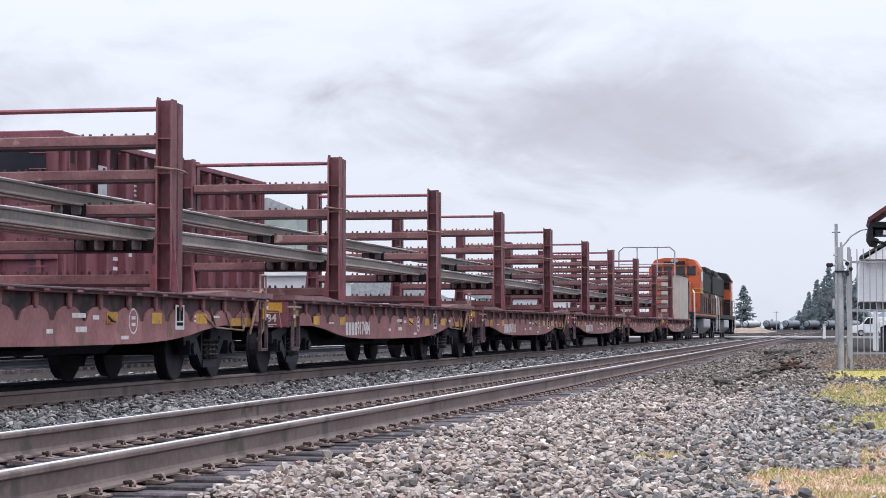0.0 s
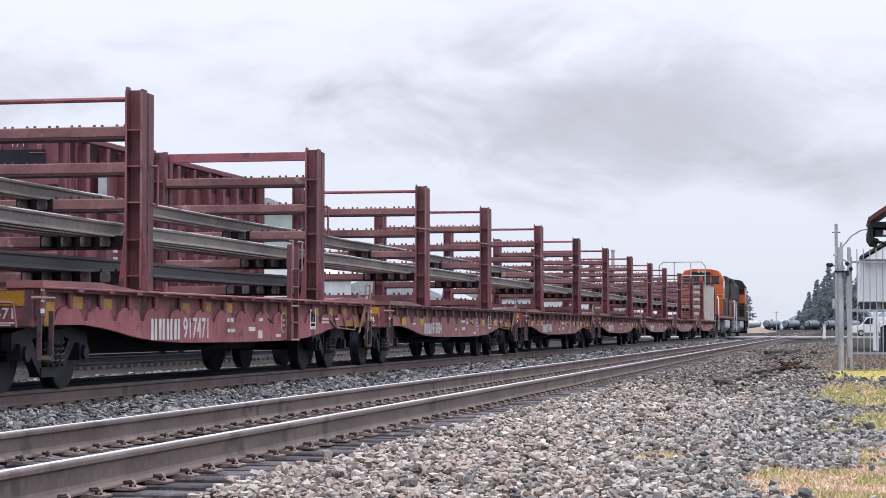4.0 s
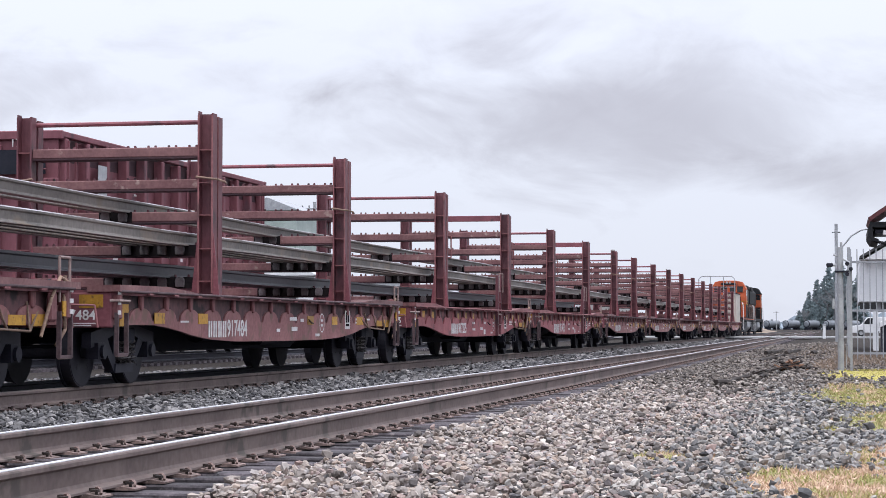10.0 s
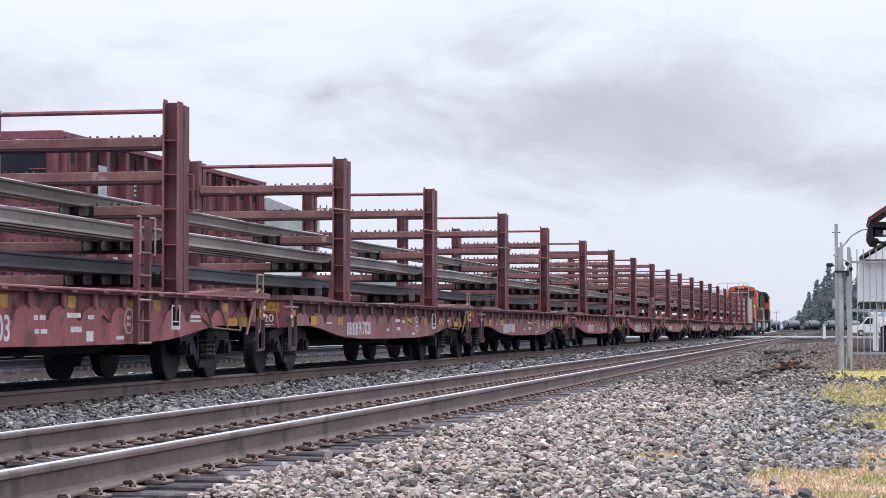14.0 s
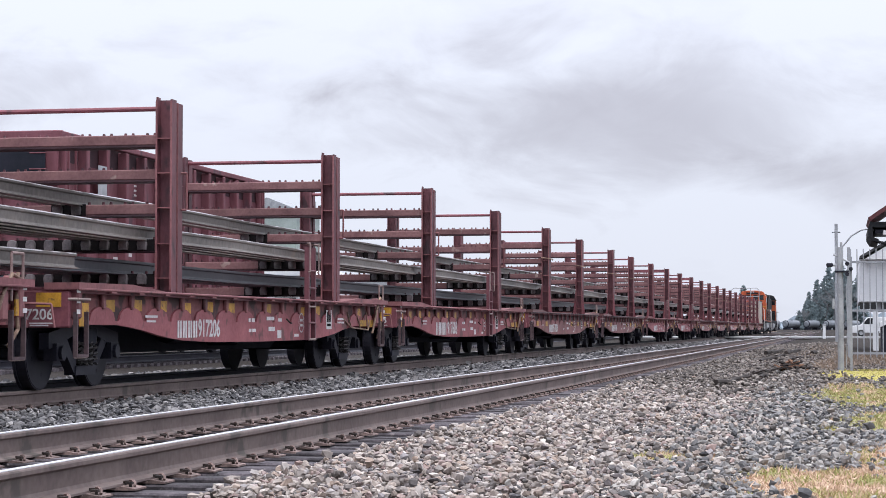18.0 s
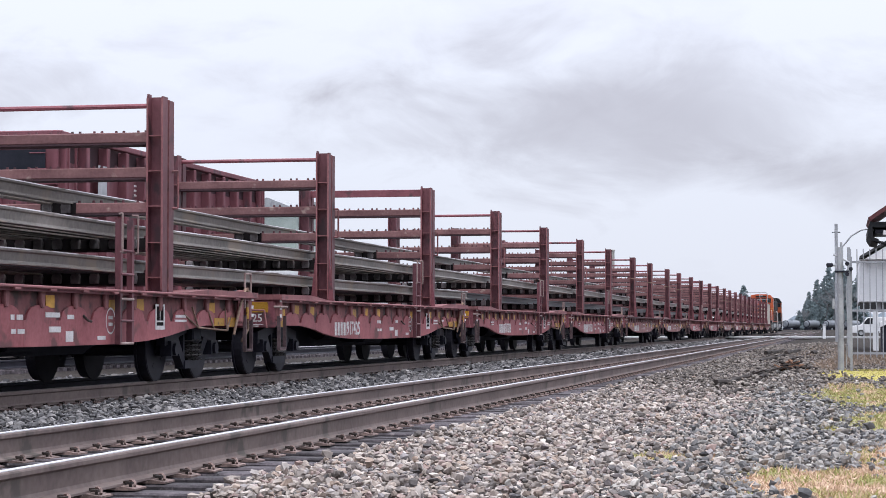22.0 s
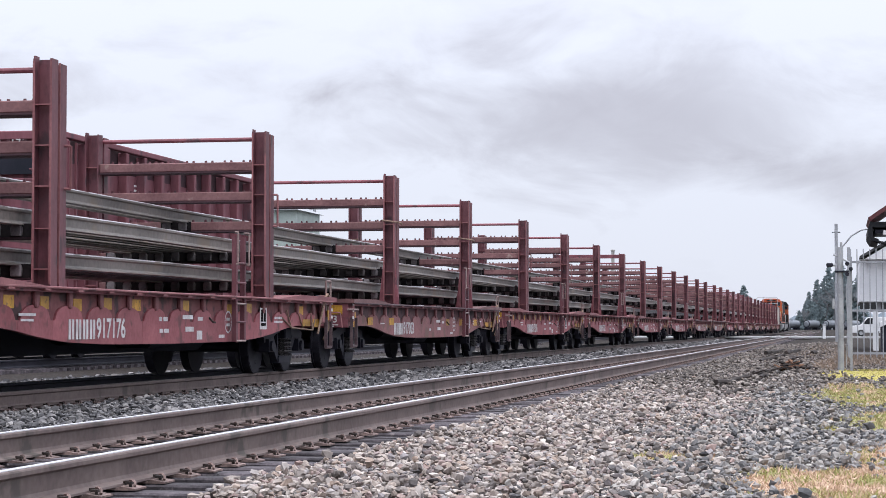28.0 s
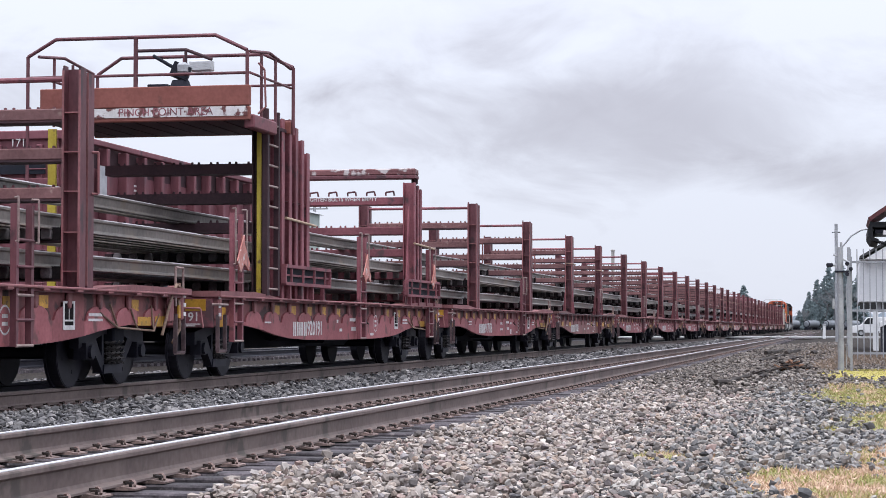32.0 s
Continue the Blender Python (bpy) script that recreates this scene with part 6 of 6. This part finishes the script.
def house(x, y, w, d, h, wall, roof, label, windows=3, name="house"):
    """Gabled building, its ridge along the track's direction."""
    b = thing(name, label, "building", pose(x, y, -0.3))
    part("wall", boxes(((0, 0, h / 2), (w, d, h))), wall, b)
    bm = B()
    prism(bm, [(-w / 2 - 0.3, h), (w / 2 + 0.3, h), (0, h + w * 0.22)], "y", -d / 2 - 0.3, d / 2 + 0.3)
    part("roof", bm, roof, b)
    for k in range(windows):
        yy = -d / 2 + d * (k + 0.5) / windows
        win = part("window", boxes(((w / 2 + 0.01, yy, h * 0.55), (0.08, 1.1, 1.1))), GLASS_DARK, b)
        part("frame", boxes(((w / 2 + 0.03, yy, h * 0.55 + 0.6), (0.1, 1.4, 0.1)), ((w / 2 + 0.03, yy, h * 0.55 - 0.6), (0.1, 1.4, 0.1))), WALL_WHITE, win)
        xx = -w / 2 + w * (k + 0.5) / windows
        win = part("window", boxes(((xx, -d / 2 - 0.01, h * 0.55), (1.1, 0.08, 1.1))), GLASS_DARK, b)
        part("frame", boxes(((xx, -d / 2 - 0.03, h * 0.55 + 0.6), (1.4, 0.1, 0.1)), ((xx, -d / 2 - 0.03, h * 0.55 - 0.6), (1.4, 0.1, 0.1))), WALL_WHITE, win)
    return b


house(-29.5, 104, 6.0, 8, 3.7, WALL_WHITE, WALL_WHITE, "white sided house with a small window behind the siding", 2)
house(-43.0, 152, 4.5, 7, 10.0, GREEN_GREY, GREY_METAL, "tall grey-green clad building", 2, "mill_building")
house(-39.0, 178, 11, 14, 3.6, WALL_WHITE, GREY_METAL, "low white shed with a grey roof", 4, "shed")
house(-36.0, 225, 14, 20, 4.2, WALL_WHITE, GREY_METAL, "long pale warehouse behind the siding", 5, "warehouse")
house(-38.0, 290, 16, 26, 5.0, CONCRETE, GREY_METAL, "grey concrete warehouse behind the siding", 5, "warehouse")


# ---- grass, weeds and broken wood on the ground ----
def grass(name, spots, mat, label, seed):
    """Thin bent blades: rows of x, y, height, half-width."""
    rng = np.random.default_rng(seed)
    verts, faces = [], []
    for x, y, h, w in spots:
        z = level(x, y) + 0.03 * grassy(x, y)
        hh, a = h * rng.uniform(0.4, 1.2), rng.uniform(0, 6.28)
        lx, ly = rng.normal(0, 0.55) * hh, rng.normal(0, 0.55) * hh
        b = len(verts)
        dx, dy = w * math.cos(a), w * math.sin(a)
        verts += [(x - dx, y - dy, z), (x + dx, y + dy, z), (x + lx * 0.5 + dx * 0.7, y + ly * 0.5 + dy * 0.7, z + hh * 0.6), (x + lx, y + ly, z + hh)]
        faces += [(b, b + 1, b + 2), (b, b + 2, b + 3)]
    me = bpy.data.meshes.new(name)
    me.from_pydata(verts, [], faces)
    me.materials.append(mat)
    return tagged(new(name, me), label, "grass", kind="stuff")


MOSS = island_material("yellow_moss", [(0.336, 0.300, 0.072), (0.456, 0.396, 0.102), (0.300, 0.276, 0.096)])
blades = {"dry": [], "green": [], "moss": [], "brown": []}
rng = random.Random(31)
for px, py, rx, ry, thick, kind in PATCHES:
    for _ in range(int(rx * ry * 4 * thick * (5200 if py < 20 else 2600 if py < 32 else 1500))):
        x, y = px + rng.uniform(-1.1, 1.1) * rx, py + rng.uniform(-1.1, 1.1) * ry
        d = math.hypot((x - px) / rx, (y - py) / ry) + ragged(x, y)
        if rng.random() < 1 - smooth_step(0.45, 1.2, d):
            other = "green" if kind == "dry" else "dry"
            mixed = rng.random() < 0.5 + 1.1 * noise.noise((x * 4.0, y * 1.6, 12.0)) + (0.45 if kind == "moss" else 0.25)
            blades[kind if mixed else other].append((x, y, rng.uniform(0.025, 0.06) if kind != "moss" else 0.03, rng.uniform(0.003, 0.007) * (1 + py * 0.03)))
for x0, x1, y0, y1, n, h in ((-0.50, 0.0, 40, 47, 1800, 0.17), (-0.15, 5.0, 42.5, 56, 15000, 0.19), (-1.2, 0.3, 55, 90, 2500, 0.14)):
    for _ in range(n):
        blades["brown"].append((rng.uniform(x0, x1), rng.uniform(y0, y1), h * rng.uniform(0.4, 1.0), rng.uniform(0.006, 0.014)))


def turf(kinds, mat, name, label):
    """A low uneven mat of turf over the stones, ragged at its rim."""
    verts, faces, seen = [], [], {}
    nx, ny, sx, sy = 88, 360, 0.042, 0.08

    def vert(i, j):
        if (i, j) not in seen:
            x, y = -1.75 + sx * i, 10.6 + sy * j
            seen[(i, j)] = len(verts)
            verts.append((x, y, level(x, y) + 0.004 + 0.046 * grassy(x, y) + 0.018 * noise.noise((x * 17, y * 12, 5.0)) + 0.012 * noise.noise((x * 45, y * 30, 7.0))))
        return seen[(i, j)]
    for i in range(nx):
        for j in range(ny):
            x, y = -1.75 + sx * (i + 0.5), 10.6 + sy * (j + 0.5)
            best, own = 0.16, None
            for px, py, rx, ry, thick, kind in PATCHES:
                d = math.hypot((x - px) / rx, (y - py) / ry)
                if d > 1.6:
                    continue
                g = thick * (1 - smooth_step(0.60, 1.20, d + ragged(x, y)))
                if g > best:
                    best, own = g, kind
                    if kind != "moss" and noise.noise((x * 4.0, y * 1.6, 12.0)) < -0.24:
                        own = "green" if kind == "dry" else "dry"
            if own in kinds:
                faces.append((vert(i, j), vert(i + 1, j), vert(i + 1, j + 1), vert(i, j + 1)))
    me = bpy.data.meshes.new(name)
    me.from_pydata(verts, [], faces)
    me.materials.append(mat)
    tagged(new(name, me), label, "grass", kind="stuff")


TURF_DRY = material("dry_turf", (0.40, 0.275, 0.195), (0.62, 0.46, 0.335), 0.9, scale=9, grain=70, bump=0.9, stain=(0.30, 0.27, 0.13), stain_at=0.60)
TURF_GREEN = material("green_turf", (0.204, 0.204, 0.086), (0.372, 0.348, 0.149), 0.9, scale=6, grain=60, bump=0.9, stain=(0.384, 0.312, 0.207), stain_at=0.56)
TURF_MOSS = material("moss_turf", (0.300, 0.264, 0.072), (0.456, 0.390, 0.102), 0.9, scale=5, grain=50, bump=0.9, stain=(0.240, 0.210, 0.120), stain_at=0.58)
turf(("dry",), TURF_DRY, "dry_turf", "low mat of dry straw-coloured turf between the stones")
turf(("green",), TURF_GREEN, "green_turf", "low mat of dull green turf between the stones")
turf(("moss",), TURF_MOSS, "moss_turf", "yellow-green moss over the gravel beside the pole")
grass("dry_grass", blades["dry"], GRASS_DRY, "patchy dry straw-coloured grass on the gravel", 31)
grass("green_grass", blades["green"], GRASS_GREEN, "short green grass creeping over the gravel", 33)
grass("brown_weeds", blades["brown"], GRASS_BROWN, "dead brown weeds along the fence and pole", 37)
grass("yellow_moss", blades["moss"], MOSS, "bright yellow-green mossy strip beside the pole", 35)


rng = random.Random(8)
wood = thing("split_log", "broken reddish split log lying in splinters on the gravel", "log", pose(-0.98, 39.6, level(-0.98, 39.6) + 0.03))
for k in range(34):
    w, half = rng.uniform(0.016, 0.040), rng.uniform(0.08, 0.20)
    u = rng.uniform(-1, 1)
    bm = B()
    prism(bm, [(-w, 0), (w, 0), (w * 0.5, w * 0.8), (-w * 0.6, w * 1.1)], "y", -half, half * 0.8)
    lift = max(0.0, 0.19 * (1 - u * u) * rng.random())
    part("splinter", bm, (WOOD_SPLIT, WOOD_WET)[k % 2], wood, at=pose(0.22 * u, rng.gauss(0, 0.12), lift, rng.uniform(-25, 25), rng.uniform(-30, 30), 90 + rng.gauss(0, 40)))


def log(points, r, label="dark wet broken branch lying on the gravel"):
    """A crooked branch through a few places on the ground, thinner towards its end, with stubs."""
    pts = []
    for a, b in zip(points, points[1:]):
        for k in range(4):
            q = k / 4
            pts.append((a[0] + (b[0] - a[0]) * q + rng.gauss(0, 0.025), a[1] + (b[1] - a[1]) * q, rng.uniform(0.05, 0.09)))
    bm = B()
    n = len(pts)
    for k, (p, q) in enumerate(zip(pts, pts[1:])):
        rp, rq = r * (1 - 0.5 * k / n), r * (1 - 0.5 * (k + 1) / n)
        rod(bm, (p[0], p[1], level(p[0], p[1]) + p[2] + rp * 0.5), (q[0], q[1], level(q[0], q[1]) + q[2] + rq * 0.5), rp, 8, rq)
        if rng.random() < 0.4:
            z = level(p[0], p[1]) + p[2] + rp * 0.5
            rod(bm, (p[0], p[1], z), (p[0] + rng.uniform(-0.25, 0.25), p[1] + rng.uniform(-0.3, 0.5), z + rng.uniform(0.0, 0.10)), rp * 0.45, 6, rp * 0.2)
    tagged(new("fallen_branch", to_mesh("fallen_branch", bm, WOOD_WET)), label, "branch", "broken branches on the gravel")


log([(-1.86, 31.6), (-1.72, 33.6), (-1.50, 36.0)], 0.046, "long dark wet log lying on the gravel")
log([(-1.52, 36.6), (-1.34, 38.6), (-1.12, 40.2)], 0.044, "dark wet log beside the split one")
log([(-1.30, 34.8), (-1.16, 37.0), (-1.02, 38.8)], 0.034)
log([(-0.86, 39.4), (-0.60, 39.9), (-0.40, 39.6)], 0.04)
log([(-1.90, 50.0), (-1.72, 55.0), (-1.55, 60.0)], 0.06)
log([(-1.62, 62.0), (-1.45, 69.0), (-1.40, 76.0)], 0.08)
log([(-1.15, 48.0), (-1.02, 52.0), (-0.95, 55.0)], 0.05)
log([(-2.35, 66.0), (-2.15, 72.0), (-2.10, 80.0)], 0.07)
log([(-0.85, 60.0), (-0.70, 64.0), (-0.72, 67.0)], 0.06)
log([(-1.62, 27.4), (-1.45, 28.6), (-1.36, 29.6)], 0.035)
heap = [(rng.uniform(-1.6, -0.2), rng.uniform(17, 26), 0, rng.uniform(0.05, 0.085)) for k in range(26)]
heap = [(x, y, level(x, y) + s * 0.3, s) for x, y, z, s in heap]
PALE_STONE = island_material("pale_quartz_stones", [(0.45, 0.43, 0.41), (0.58, 0.56, 0.53), (0.50, 0.46, 0.42)])
stone_heap("pale_stones", heap, "larger pale stones among the gravel", PALE_STONE)


def motions():
    """The whole train rolls away along its straight track; its wheels turn."""
    times = [0, 2, 4, 6, 8, 10, 12, 14, 16, 18, 20, 22, 24, 26, 28, 30, 32]
    for car, yc, n in CARS:
        base = car.matrix_basis.copy()
        sense = -1 if base[0][0] > 0 else 1
        walk(car, [(t, Matrix.Translation((0, run(t), 0)) @ base) for t in times])
        for ob in car.children_recursive:
            if ob.name.split(".")[0] == "wheelset":
                place = ob.matrix_basis.copy()
                r = place.translation.z
                walk(ob, [(0.1 * k, place @ pose(0, 0, 0, sense * math.degrees(run(0.1 * k) / r))) for k in range(321)])
    for ob in LOAD:
        walk(ob, [(t, pose(XT, run(t), 0)) for t in times])


motions()
